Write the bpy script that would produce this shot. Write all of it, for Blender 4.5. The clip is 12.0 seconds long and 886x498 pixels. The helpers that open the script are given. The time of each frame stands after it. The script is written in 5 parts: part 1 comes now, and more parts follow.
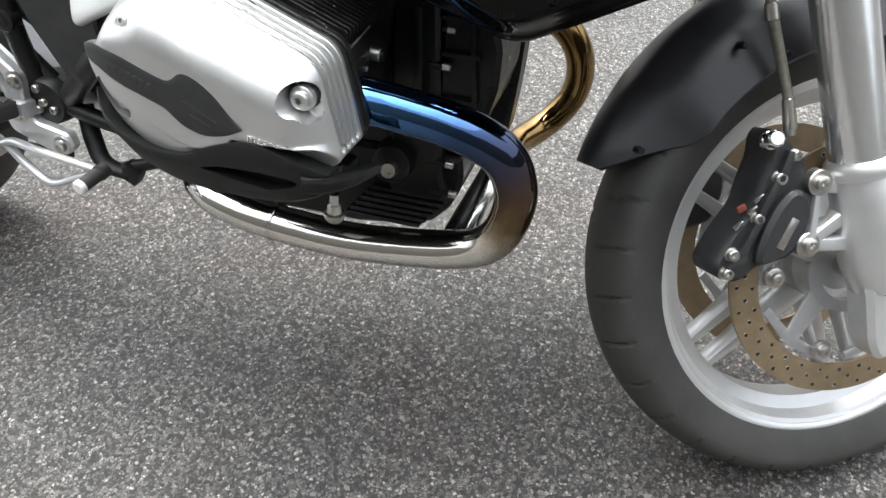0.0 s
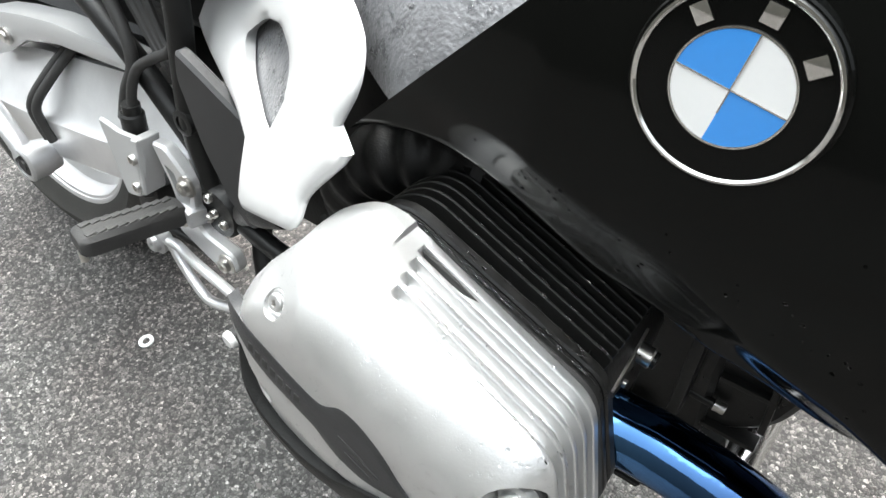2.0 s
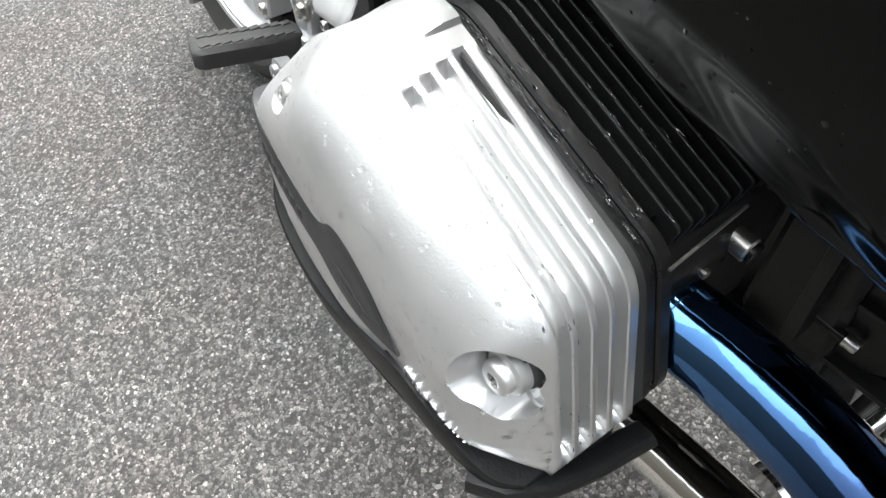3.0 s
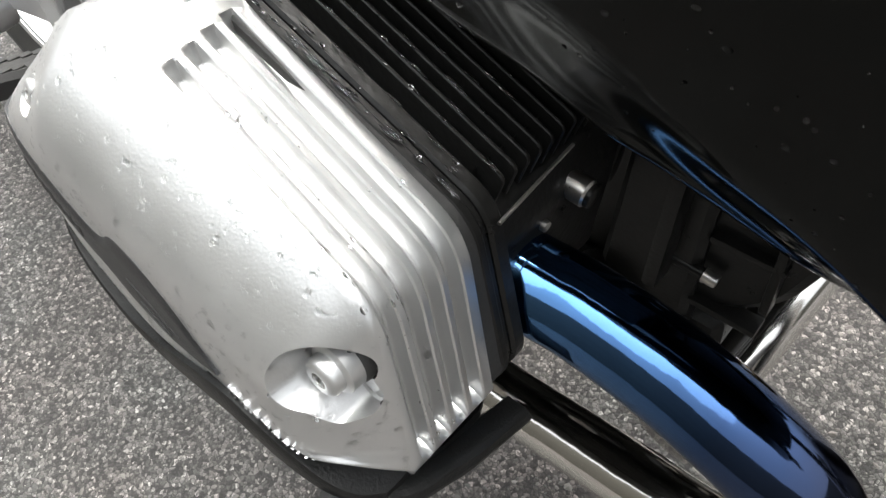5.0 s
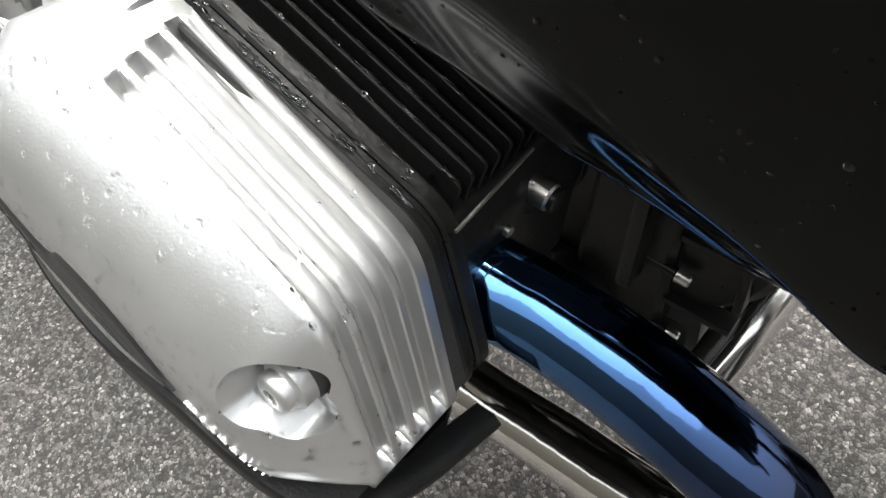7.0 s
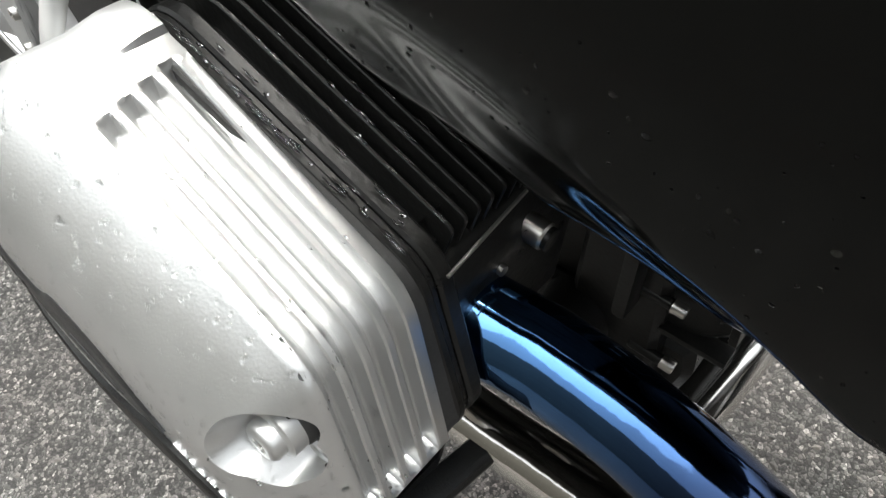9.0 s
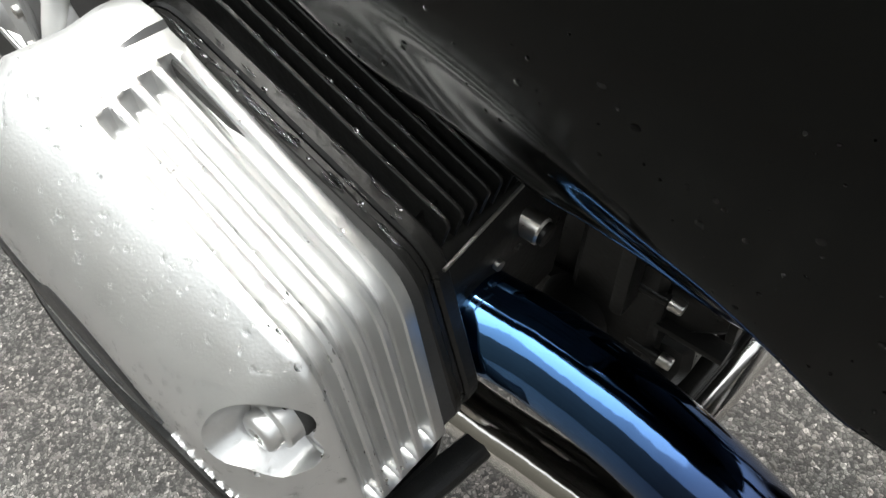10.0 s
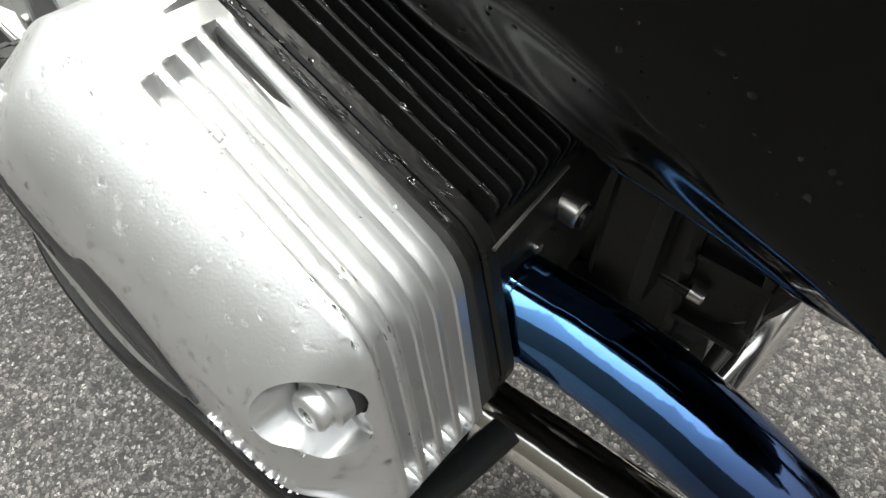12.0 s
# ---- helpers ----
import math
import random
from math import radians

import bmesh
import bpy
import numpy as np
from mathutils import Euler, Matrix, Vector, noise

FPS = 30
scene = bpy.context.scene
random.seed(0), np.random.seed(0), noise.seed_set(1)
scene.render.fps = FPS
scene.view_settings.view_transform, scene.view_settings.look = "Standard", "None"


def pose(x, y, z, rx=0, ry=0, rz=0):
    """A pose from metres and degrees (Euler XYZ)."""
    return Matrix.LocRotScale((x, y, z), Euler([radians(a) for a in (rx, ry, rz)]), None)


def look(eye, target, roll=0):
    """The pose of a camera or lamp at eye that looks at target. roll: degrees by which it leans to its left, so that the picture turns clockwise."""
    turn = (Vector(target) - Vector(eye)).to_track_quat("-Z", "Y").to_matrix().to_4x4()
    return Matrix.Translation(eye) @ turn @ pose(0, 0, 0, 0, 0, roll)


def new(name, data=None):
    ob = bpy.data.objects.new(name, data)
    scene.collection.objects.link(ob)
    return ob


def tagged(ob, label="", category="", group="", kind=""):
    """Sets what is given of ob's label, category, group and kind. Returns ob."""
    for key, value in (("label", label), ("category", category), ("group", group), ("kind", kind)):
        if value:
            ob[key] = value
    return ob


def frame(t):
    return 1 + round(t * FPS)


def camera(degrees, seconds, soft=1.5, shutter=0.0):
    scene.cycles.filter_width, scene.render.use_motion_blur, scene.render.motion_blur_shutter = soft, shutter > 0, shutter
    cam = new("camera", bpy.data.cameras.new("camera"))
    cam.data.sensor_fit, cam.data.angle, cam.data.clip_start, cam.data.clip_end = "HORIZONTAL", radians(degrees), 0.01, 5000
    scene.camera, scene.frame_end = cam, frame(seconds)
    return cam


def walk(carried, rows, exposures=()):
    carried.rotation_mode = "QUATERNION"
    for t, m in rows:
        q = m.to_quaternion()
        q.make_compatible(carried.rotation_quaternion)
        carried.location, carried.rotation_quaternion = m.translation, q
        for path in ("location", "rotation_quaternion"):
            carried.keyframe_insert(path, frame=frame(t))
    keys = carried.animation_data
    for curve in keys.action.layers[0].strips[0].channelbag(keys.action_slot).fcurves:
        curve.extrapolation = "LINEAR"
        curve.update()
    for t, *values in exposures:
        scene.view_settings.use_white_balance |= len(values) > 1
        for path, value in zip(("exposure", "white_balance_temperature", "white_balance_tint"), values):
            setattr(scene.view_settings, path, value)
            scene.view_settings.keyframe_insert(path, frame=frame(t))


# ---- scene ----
cam = camera(64.3, 12.0)
PATH = [
    (0, (0.275, -0.668, 0.935), (-0.177, 0.657, -0.493), -2.3),
    (0.5, (0.148, -0.685, 0.991), (-0.248, 0.708, -0.388), -1.2),
    (0.7, (0.134, -0.652, 0.974), (-0.302, 0.734, -0.4), -1.6),
    (1, (0.12, -0.582, 0.965), (-0.571, 0.686, -0.419), -4.1),
    (1.2, (0.126, -0.519, 0.962), (-0.681, 0.675, -0.425), -6),
    (1.5, (0.126, -0.448, 0.95), (-0.698, 0.648, -0.506), -6.3),
    (1.7, (0.106, -0.41, 0.944), (-0.717, 0.623, -0.557), -7.5),
    (2, (0.074, -0.345, 0.96), (-0.778, 0.658, -0.547), -5.5),
    (2.2, (0.07, -0.325, 0.946), (-0.82, 0.643, -0.561), -5),
    (2.5, (0.08, -0.287, 0.929), (-1.008, 0.405, -0.599), -8.6),
    (3, (0.114, -0.286, 0.868), (-0.966, 0.198, -0.745), -15.8),
    (3.5, (0.123, -0.263, 0.821), (-0.807, 0.429, -0.81), -13.3),
    (5.5, (0.127, -0.26, 0.827), (-0.771, 0.452, -0.812), -13.6),
    (6, (0.131, -0.259, 0.825), (-0.773, 0.449, -0.813), -14.1),
    (6.5, (0.131, -0.248, 0.823), (-0.759, 0.457, -0.824), -14.5),
    (8.5, (0.131, -0.241, 0.823), (-0.738, 0.475, -0.83), -13.8),
    (9, (0.126, -0.232, 0.83), (-0.762, 0.483, -0.812), -13.8),
    (9.5, (0.13, -0.237, 0.829), (-0.768, 0.491, -0.803), -13.5),
    (10, (0.13, -0.233, 0.83), (-0.765, 0.479, -0.811), -13.9),
    (10.5, (0.134, -0.235, 0.827), (-0.768, 0.495, -0.802), -14.1),
    (11, (0.135, -0.236, 0.828), (-0.766, 0.497, -0.8), -13.8),
    (11.5, (0.134, -0.244, 0.821), (-0.745, 0.514, -0.807), -12.9),
    (12, (0.109, -0.253, 0.826), (-0.72, 0.496, -0.833), -9.9),
]
walk(cam, [(t, look(eye, target, roll)) for t, eye, target, roll in PATH], [(0.0, 1.87, 6400, 7), (1.0, 1.92, 6400, 7), (2.0, 2.08, 6400, 6), (2.6, 2.12, 6400, 7), (3.1, 1.87, 6400, 7), (3.7, 1.73, 6450, 7), (5.5, 1.66, 6650, 8), (12.0, 1.62, 6650, 5)])

from mathutils.bvhtree import BVHTree

# ---- light ----
world = bpy.data.worlds.new("overcast_sky")
scene.world = world
world.use_nodes = True
_wn, _wl = world.node_tree.nodes, world.node_tree.links
_sky = _wn.new("ShaderNodeTexSky")
_sky.sky_type = "NISHITA"
_sky.sun_disc = False
_sky.sun_elevation, _sky.sun_rotation = radians(64), radians(-24)
_sky.air_density, _sky.dust_density, _sky.ozone_density = 1.0, 6.0, 1.0
_grey = _wn.new("ShaderNodeHueSaturation")
_grey.inputs["Saturation"].default_value = 0.22
_wl.new(_sky.outputs[0], _grey.inputs["Color"])
# an overcast sky is brightest overhead
_dir = _wn.new("ShaderNodeTexCoord")
_up = _wn.new("ShaderNodeSeparateXYZ")
_fall = _wn.new("ShaderNodeMapRange")
_fall.inputs["From Min"].default_value, _fall.inputs["From Max"].default_value = 0.0, 1.0
_fall.inputs["To Min"].default_value, _fall.inputs["To Max"].default_value = 0.55, 1.5
_dim = _wn.new("ShaderNodeMix")
_dim.data_type, _dim.blend_type = "RGBA", "MULTIPLY"
_dim.inputs[0].default_value = 1.0
_wl.new(_dir.outputs["Generated"], _up.inputs[0])
_wl.new(_up.outputs["Z"], _fall.inputs["Value"])
_wl.new(_grey.outputs[0], _dim.inputs[6])
_wl.new(_fall.outputs[0], _dim.inputs[7])
_wl.new(_dim.outputs[2], _wn["Background"].inputs["Color"])
_wn["Background"].inputs["Strength"].default_value = 0.15
sun = new("sun", bpy.data.lights.new("sun", "SUN"))
sun.data.energy, sun.data.angle, sun.data.color = 0.55, radians(60), (0.94, 1.0, 0.985)
sun.matrix_world = look((-1.1, -0.4, 5.0), (0, 0, 0))

# ---- materials ----
def mat(name):
    m = bpy.data.materials.new(name)
    m.use_nodes = True
    return m, m.node_tree.nodes, m.node_tree.links, m.node_tree.nodes["Principled BSDF"]


def surface(name, base, rough, metal=0.0, vary=0.12, scale=30.0, bump=0.0, bump_scale=400.0, coat=0.0, rough_vary=0.1, spec=0.5):
    """A material with mottling at two scales, roughness variation and fine relief."""
    m, n, l, b = mat(name)
    tc = n.new("ShaderNodeTexCoord")
    big = n.new("ShaderNodeTexNoise")
    big.inputs["Scale"].default_value, big.inputs["Detail"].default_value = scale, 4
    fine = n.new("ShaderNodeTexNoise")
    fine.inputs["Scale"].default_value, fine.inputs["Detail"].default_value = scale * 9, 3
    mix = n.new("ShaderNodeMath")
    mix.operation = "MULTIPLY_ADD"
    mix.inputs[1].default_value = 0.35
    ramp = n.new("ShaderNodeValToRGB")
    ramp.color_ramp.elements[0].position, ramp.color_ramp.elements[1].position = 0.35, 1.0
    lo = [max(0.0, c * (1 - vary)) for c in base]
    hi = [min(1.0, c * (1 + vary)) for c in base]
    ramp.color_ramp.elements[0].color, ramp.color_ramp.elements[1].color = (*lo, 1), (*hi, 1)
    for t in (big, fine):
        l.new(tc.outputs["Object"], t.inputs["Vector"])
    l.new(fine.outputs[0], mix.inputs[0])
    l.new(big.outputs[0], mix.inputs[2])
    l.new(mix.outputs[0], ramp.inputs[0])
    l.new(ramp.outputs[0], b.inputs["Base Color"])
    rr = n.new("ShaderNodeMapRange")
    rr.inputs["To Min"].default_value, rr.inputs["To Max"].default_value = max(0.02, rough - rough_vary), min(1, rough + rough_vary)
    l.new(mix.outputs[0], rr.inputs["Value"])
    l.new(rr.outputs[0], b.inputs["Roughness"])
    b.inputs["Metallic"].default_value = metal
    b.inputs["Specular IOR Level"].default_value = spec
    b.inputs["Coat Weight"].default_value = coat
    b.inputs["Coat Roughness"].default_value = 0.06
    if bump:
        bt = n.new("ShaderNodeTexNoise")
        bt.inputs["Scale"].default_value, bt.inputs["Detail"].default_value = bump_scale, 3
        l.new(tc.outputs["Object"], bt.inputs["Vector"])
        bn = n.new("ShaderNodeBump")
        bn.inputs["Strength"].default_value, bn.inputs["Distance"].default_value = bump, 0.001
        l.new(bt.outputs[0], bn.inputs["Height"])
        l.new(bn.outputs[0], b.inputs["Normal"])
    return m


def asphalt_material():
    """Angular chips of several tones with dark gaps, stained in broad patches."""
    m, n, l, b = mat("asphalt")
    tc = n.new("ShaderNodeTexCoord")
    warp = n.new("ShaderNodeTexNoise")
    warp.inputs["Scale"].default_value, warp.inputs["Detail"].default_value = 260, 2
    shift = n.new("ShaderNodeVectorMath")
    shift.operation = "MULTIPLY_ADD"
    shift.inputs[1].default_value = (0.003, 0.003, 0.0)
    l.new(tc.outputs["Object"], warp.inputs["Vector"])
    l.new(warp.outputs["Color"], shift.inputs[0])
    l.new(tc.outputs["Object"], shift.inputs[2])
    tones, gaps = [], []
    for scale in (185, 390):
        v = n.new("ShaderNodeTexVoronoi")
        v.inputs["Scale"].default_value = scale
        e = n.new("ShaderNodeTexVoronoi")
        e.feature = "DISTANCE_TO_EDGE"
        e.inputs["Scale"].default_value = scale
        for t in (v, e):
            l.new(shift.outputs[0], t.inputs["Vector"])
        sep = n.new("ShaderNodeSeparateColor")
        l.new(v.outputs["Color"], sep.inputs[0])
        tones.append(sep.outputs[0])
        gaps.append(e.outputs["Distance"])
    mixed = n.new("ShaderNodeMath")
    mixed.operation = "MULTIPLY_ADD"
    mixed.inputs[1].default_value = 0.30
    half = n.new("ShaderNodeMath")
    half.operation = "MULTIPLY"
    half.inputs[1].default_value = 0.70
    l.new(tones[0], half.inputs[0])
    l.new(tones[1], mixed.inputs[0])
    l.new(half.outputs[0], mixed.inputs[2])
    ramp = n.new("ShaderNodeValToRGB")
    el = ramp.color_ramp.elements
    el[0].position, el[0].color = 0.08, (0.020, 0.0195, 0.0185, 1)
    el[1].position, el[1].color = 0.97, (0.37, 0.36, 0.34, 1)
    for p, c in ((0.32, (0.040, 0.039, 0.0375, 1)), (0.58, (0.082, 0.080, 0.0765, 1)), (0.82, (0.155, 0.151, 0.143, 1))):
        el.new(p).color = c
    l.new(mixed.outputs[0], ramp.inputs[0])
    nb = n.new("ShaderNodeTexNoise")
    nb.inputs["Scale"].default_value, nb.inputs["Detail"].default_value = 3.0, 5
    l.new(tc.outputs["Object"], nb.inputs["Vector"])
    wr = n.new("ShaderNodeMapRange")
    wr.inputs["From Min"].default_value, wr.inputs["From Max"].default_value = 0.40, 0.64
    l.new(nb.outputs[0], wr.inputs["Value"])
    warm = n.new("ShaderNodeMix")
    warm.data_type, warm.blend_type = "RGBA", "MULTIPLY"
    warm.inputs[7].default_value = (0.95, 0.845, 0.83, 1)
    l.new(wr.outputs[0], warm.inputs[0])
    l.new(ramp.outputs[0], warm.inputs[6])
    dark = n.new("ShaderNodeMapRange")
    dark.inputs["From Min"].default_value, dark.inputs["From Max"].default_value = 0.015, 0.085
    dark.inputs["To Min"].default_value, dark.inputs["To Max"].default_value = 1.0, 0.0
    l.new(gaps[0], dark.inputs["Value"])
    mort = n.new("ShaderNodeMix")
    mort.data_type = "RGBA"
    mort.inputs[7].default_value = (0.020, 0.0195, 0.0185, 1)
    l.new(dark.outputs[0], mort.inputs[0])
    l.new(warm.outputs[2], mort.inputs[6])
    l.new(mort.outputs[2], b.inputs["Base Color"])
    b.inputs["Roughness"].default_value = 0.72
    b.inputs["Specular IOR Level"].default_value = 0.35
    high = n.new("ShaderNodeMath")
    high.operation = "MULTIPLY_ADD"
    high.inputs[1].default_value = 0.5
    l.new(tones[1], high.inputs[0])
    l.new(gaps[0], high.inputs[2])
    bn = n.new("ShaderNodeBump")
    bn.inputs["Strength"].default_value, bn.inputs["Distance"].default_value = 0.8, 0.002
    l.new(high.outputs[0], bn.inputs["Height"])
    l.new(bn.outputs[0], b.inputs["Normal"])
    return m


def stone_material():
    m, n, l, b = mat("road_stone")
    g = n.new("ShaderNodeNewGeometry")
    ramp = n.new("ShaderNodeValToRGB")
    e = ramp.color_ramp.elements
    e[0].position, e[0].color = 0.0, (0.06, 0.058, 0.055, 1)
    e[1].position, e[1].color = 1.0, (0.235, 0.222, 0.205, 1)
    for p, c in ((0.4, (0.068, 0.064, 0.06, 1)), (0.78, (0.115, 0.107, 0.098, 1)), (0.94, (0.16, 0.151, 0.139, 1))):
        x = e.new(p)
        x.color = c
    l.new(g.outputs["Random Per Island"], ramp.inputs[0])
    l.new(ramp.outputs[0], b.inputs["Base Color"])
    b.inputs["Roughness"].default_value = 0.75
    return m


def header_material():
    """Chromed steel, tinted by heat along the pipe (u of its UV map)."""
    m, n, l, b = mat("heat_tinted_chrome")
    uv = n.new("ShaderNodeUVMap")
    uv.uv_map = "along"
    sep = n.new("ShaderNodeSeparateXYZ")
    l.new(uv.outputs[0], sep.inputs[0])
    tc = n.new("ShaderNodeTexCoord")
    no = n.new("ShaderNodeTexNoise")
    no.inputs["Scale"].default_value, no.inputs["Detail"].default_value = 40, 4
    l.new(tc.outputs["Object"], no.inputs["Vector"])
    ad = n.new("ShaderNodeMath")
    ad.operation = "MULTIPLY_ADD"
    ad.inputs[1].default_value = 0.05
    l.new(no.outputs[0], ad.inputs[0])
    l.new(sep.outputs[0], ad.inputs[2])
    ramp = n.new("ShaderNodeValToRGB")
    e = ramp.color_ramp.elements
    e[0].position, e[0].color = 0.0, (0.09, 0.21, 0.40, 1)
    e[1].position, e[1].color = 1.0, (0.82, 0.80, 0.77, 1)
    for p, c in ((0.14, (0.088, 0.205, 0.43, 1)), (0.25, (0.042, 0.080, 0.18, 1)), (0.32, (0.06, 0.07, 0.12, 1)), (0.385, (0.13, 0.085, 0.06, 1)), (0.43, (0.24, 0.17, 0.085, 1)), (0.47, (0.62, 0.54, 0.42, 1)), (0.52, (0.82, 0.79, 0.74, 1))):
        x = e.new(p)
        x.color = c
    l.new(ad.outputs[0], ramp.inputs[0])
    l.new(ramp.outputs[0], b.inputs["Base Color"])
    b.inputs["Metallic"].default_value = 1.0
    n2 = n.new("ShaderNodeTexNoise")
    n2.inputs["Scale"].default_value, n2.inputs["Detail"].default_value = 900, 2
    l.new(tc.outputs["Object"], n2.inputs["Vector"])
    rr = n.new("ShaderNodeMapRange")
    rr.inputs["To Min"].default_value, rr.inputs["To Max"].default_value = 0.03, 0.12
    l.new(n2.outputs[0], rr.inputs["Value"])
    rough = n.new("ShaderNodeMapRange")
    rough.inputs["From Min"].default_value, rough.inputs["From Max"].default_value = 0.42, 0.55
    rough.inputs["To Min"].default_value, rough.inputs["To Max"].default_value = 0.0, 0.03
    l.new(sep.outputs[0], rough.inputs["Value"])
    both = n.new("ShaderNodeMath")
    both.operation = "ADD"
    l.new(rr.outputs[0], both.inputs[0])
    l.new(rough.outputs[0], both.inputs[1])
    l.new(both.outputs[0], b.inputs["Roughness"])
    dent = n.new("ShaderNodeTexNoise")
    dent.inputs["Scale"].default_value, dent.inputs["Detail"].default_value = 30, 3
    l.new(tc.outputs["Object"], dent.inputs["Vector"])
    bn = n.new("ShaderNodeBump")
    bn.inputs["Strength"].default_value, bn.inputs["Distance"].default_value = 0.10, 0.006
    l.new(dent.outputs[0], bn.inputs["Height"])
    l.new(bn.outputs[0], b.inputs["Normal"])
    return m


def drop_material():
    """Clear water that bends the surface below it."""
    m, n, l, b = mat("water")
    b.inputs["Base Color"].default_value = (1, 1, 1, 1)
    b.inputs["Roughness"].default_value = 0.02
    b.inputs["IOR"].default_value = 1.33
    b.inputs["Transmission Weight"].default_value = 1.0
    return m


ASPHALT, STONE = asphalt_material(), stone_material()
HEADER, WATER = header_material(), drop_material()
SILVER = surface("silver_cover_paint", (0.64, 0.64, 0.635), 0.29, 0.82, 0.04, 25, 0.08, 900)
RIM = surface("silver_wheel_paint", (0.70, 0.70, 0.705), 0.30, 0.70, 0.06, 40, 0.03, 600, rough_vary=0.03)
FORK = surface("satin_fork_metal", (0.82, 0.82, 0.825), 0.21, 0.82, 0.04, 40, 0.0, 600, rough_vary=0.02)
FENDER = surface("grey_mudguard_paint", (0.026, 0.026, 0.029), 0.32, 0.0, 0.3, 30, 0.1, 500, spec=0.5)
SILVER_DARK = surface("cast_aluminium", (0.50, 0.50, 0.505), 0.36, 0.72, 0.1, 40, 0.15, 500)
WHITE = surface("pale_silver_plastic", (0.47, 0.47, 0.467), 0.33, 0.2, 0.04, 20, 0.04, 600)
CHROME = surface("chrome", (0.72, 0.71, 0.69), 0.09, 1.0, 0.08, 60, 0.0, rough_vary=0.05)
STEEL = surface("bolt_steel", (0.6, 0.58, 0.55), 0.28, 1.0, 0.15, 150)
BLACK_PAINT = surface("black_gloss_paint", (0.003, 0.0032, 0.0029), 0.10, 0.0, 0.2, 12, 0.0, rough_vary=0.04, spec=0.15)
BLACK_ENGINE = surface("black_engine_paint", (0.011, 0.0108, 0.0103), 0.28, 0.0, 0.35, 60, 0.25, 300, spec=0.25)
BLACK_PLASTIC = surface("black_plastic", (0.010, 0.010, 0.0098), 0.40, 0.0, 0.35, 60, 0.3, 700, spec=0.3)
GREY_PLASTIC = surface("dark_grey_plastic", (0.026, 0.026, 0.027), 0.42, 0.0, 0.35, 50, 0.25, 700, spec=0.45)
SEAT = surface("wet_seat_vinyl", (0.12, 0.12, 0.125), 0.26, 0.0, 0.4, 60, 1.0, 260, spec=0.7)
RUBBER = surface("rubber", (0.028, 0.027, 0.026), 0.62, 0.0, 0.3, 40, 0.4, 300)
TYRE = surface("tyre_rubber", (0.036, 0.035, 0.032), 0.58, 0.0, 0.35, 25, 0.3, 250)
DISC_BAND = surface("rusty_disc_band", (0.33, 0.25, 0.16), 0.38, 0.7, 0.2, 60, 0.1, 500)
GOLD = surface("gold_heat_tint", (0.25, 0.165, 0.07), 0.08, 1.0, 0.25, 40)
BLUE = surface("blue_enamel", (0.05, 0.27, 0.72), 0.15, 0.0, 0.05, 50, coat=0.5)
CALIPER = surface("black_caliper_paint", (0.022, 0.022, 0.023), 0.45, 0.0, 0.35, 60, 0.35, 500, spec=0.5)
ENAMEL = surface("white_enamel", (0.8, 0.8, 0.79), 0.15, 0.0, 0.03, 50, coat=0.5)
RED = surface("orange_plastic", (0.16, 0.035, 0.018), 0.5)

# ---- mesh tools ----
def smooth_by_angle(bm, degrees=38):
    bm.normal_update()
    for fc in bm.faces:
        fc.smooth = True
    lim = radians(degrees)
    for e in bm.edges:
        e.smooth = len(e.link_faces) == 2 and e.calc_face_angle(0.0) < lim


def part(name, bm, material, parent=None, label="", at=None, sharp=38):
    """Links a bmesh as ONE mesh object under its thing or part."""
    bmesh.ops.recalc_face_normals(bm, faces=bm.faces[:])
    smooth_by_angle(bm, sharp)
    me = bpy.data.meshes.new(name)
    bm.to_mesh(me)
    bm.free()
    me.materials.append(material)
    ob = new(name, me)
    ob.parent = parent
    if at is not None:
        ob.matrix_basis = at
    if label:
        tagged(ob, label)
    return ob


def again(ob, parent, at):
    """Another piece on the same mesh."""
    o = new(ob.name.split(".")[0], ob.data)
    o.parent, o.matrix_basis = parent, at
    return o


def add_box(bm, c, s, m=None, bevel=0.0):
    got = bmesh.ops.create_cube(bm, size=1.0)["verts"]
    for v in got:
        v.co = Vector((v.co.x * s[0], v.co.y * s[1], v.co.z * s[2]))
        if m is not None:
            v.co = m @ v.co
        v.co += Vector(c)
    if bevel:
        es = list({e for v in got for e in v.link_edges})
        bmesh.ops.bevel(bm, geom=es, offset=bevel, segments=2, affect="EDGES", profile=0.6)


def frame_of(d):
    d = Vector(d).normalized()
    u = d.cross(Vector((0, 0, 1)) if abs(d.z) < 0.9 else Vector((0, 1, 0))).normalized()
    return u, d.cross(u)


def add_rings(bm, rings, cap=True, closed=True):
    """Joins rings of equally many points into a skin."""
    vs = [[bm.verts.new(p) for p in r] for r in rings]
    n = len(vs[0])
    for a, b in zip(vs, vs[1:]):
        for i in range(n if closed else n - 1):
            j = (i + 1) % n
            bm.faces.new((a[i], a[j], b[j], b[i]))
    if cap and closed:
        bm.faces.new(vs[0])
        bm.faces.new(vs[-1][::-1])
    return vs


def add_lathe(bm, c, axis, profile, seg=24, cap=True):
    """profile: (distance along the axis, radius)."""
    c, axis = Vector(c), Vector(axis).normalized()
    u, w = frame_of(axis)
    add_rings(bm, [[c + axis * d + (u * math.cos(a) + w * math.sin(a)) * r for a in [2 * math.pi * i / seg for i in range(seg)]] for d, r in profile], cap)


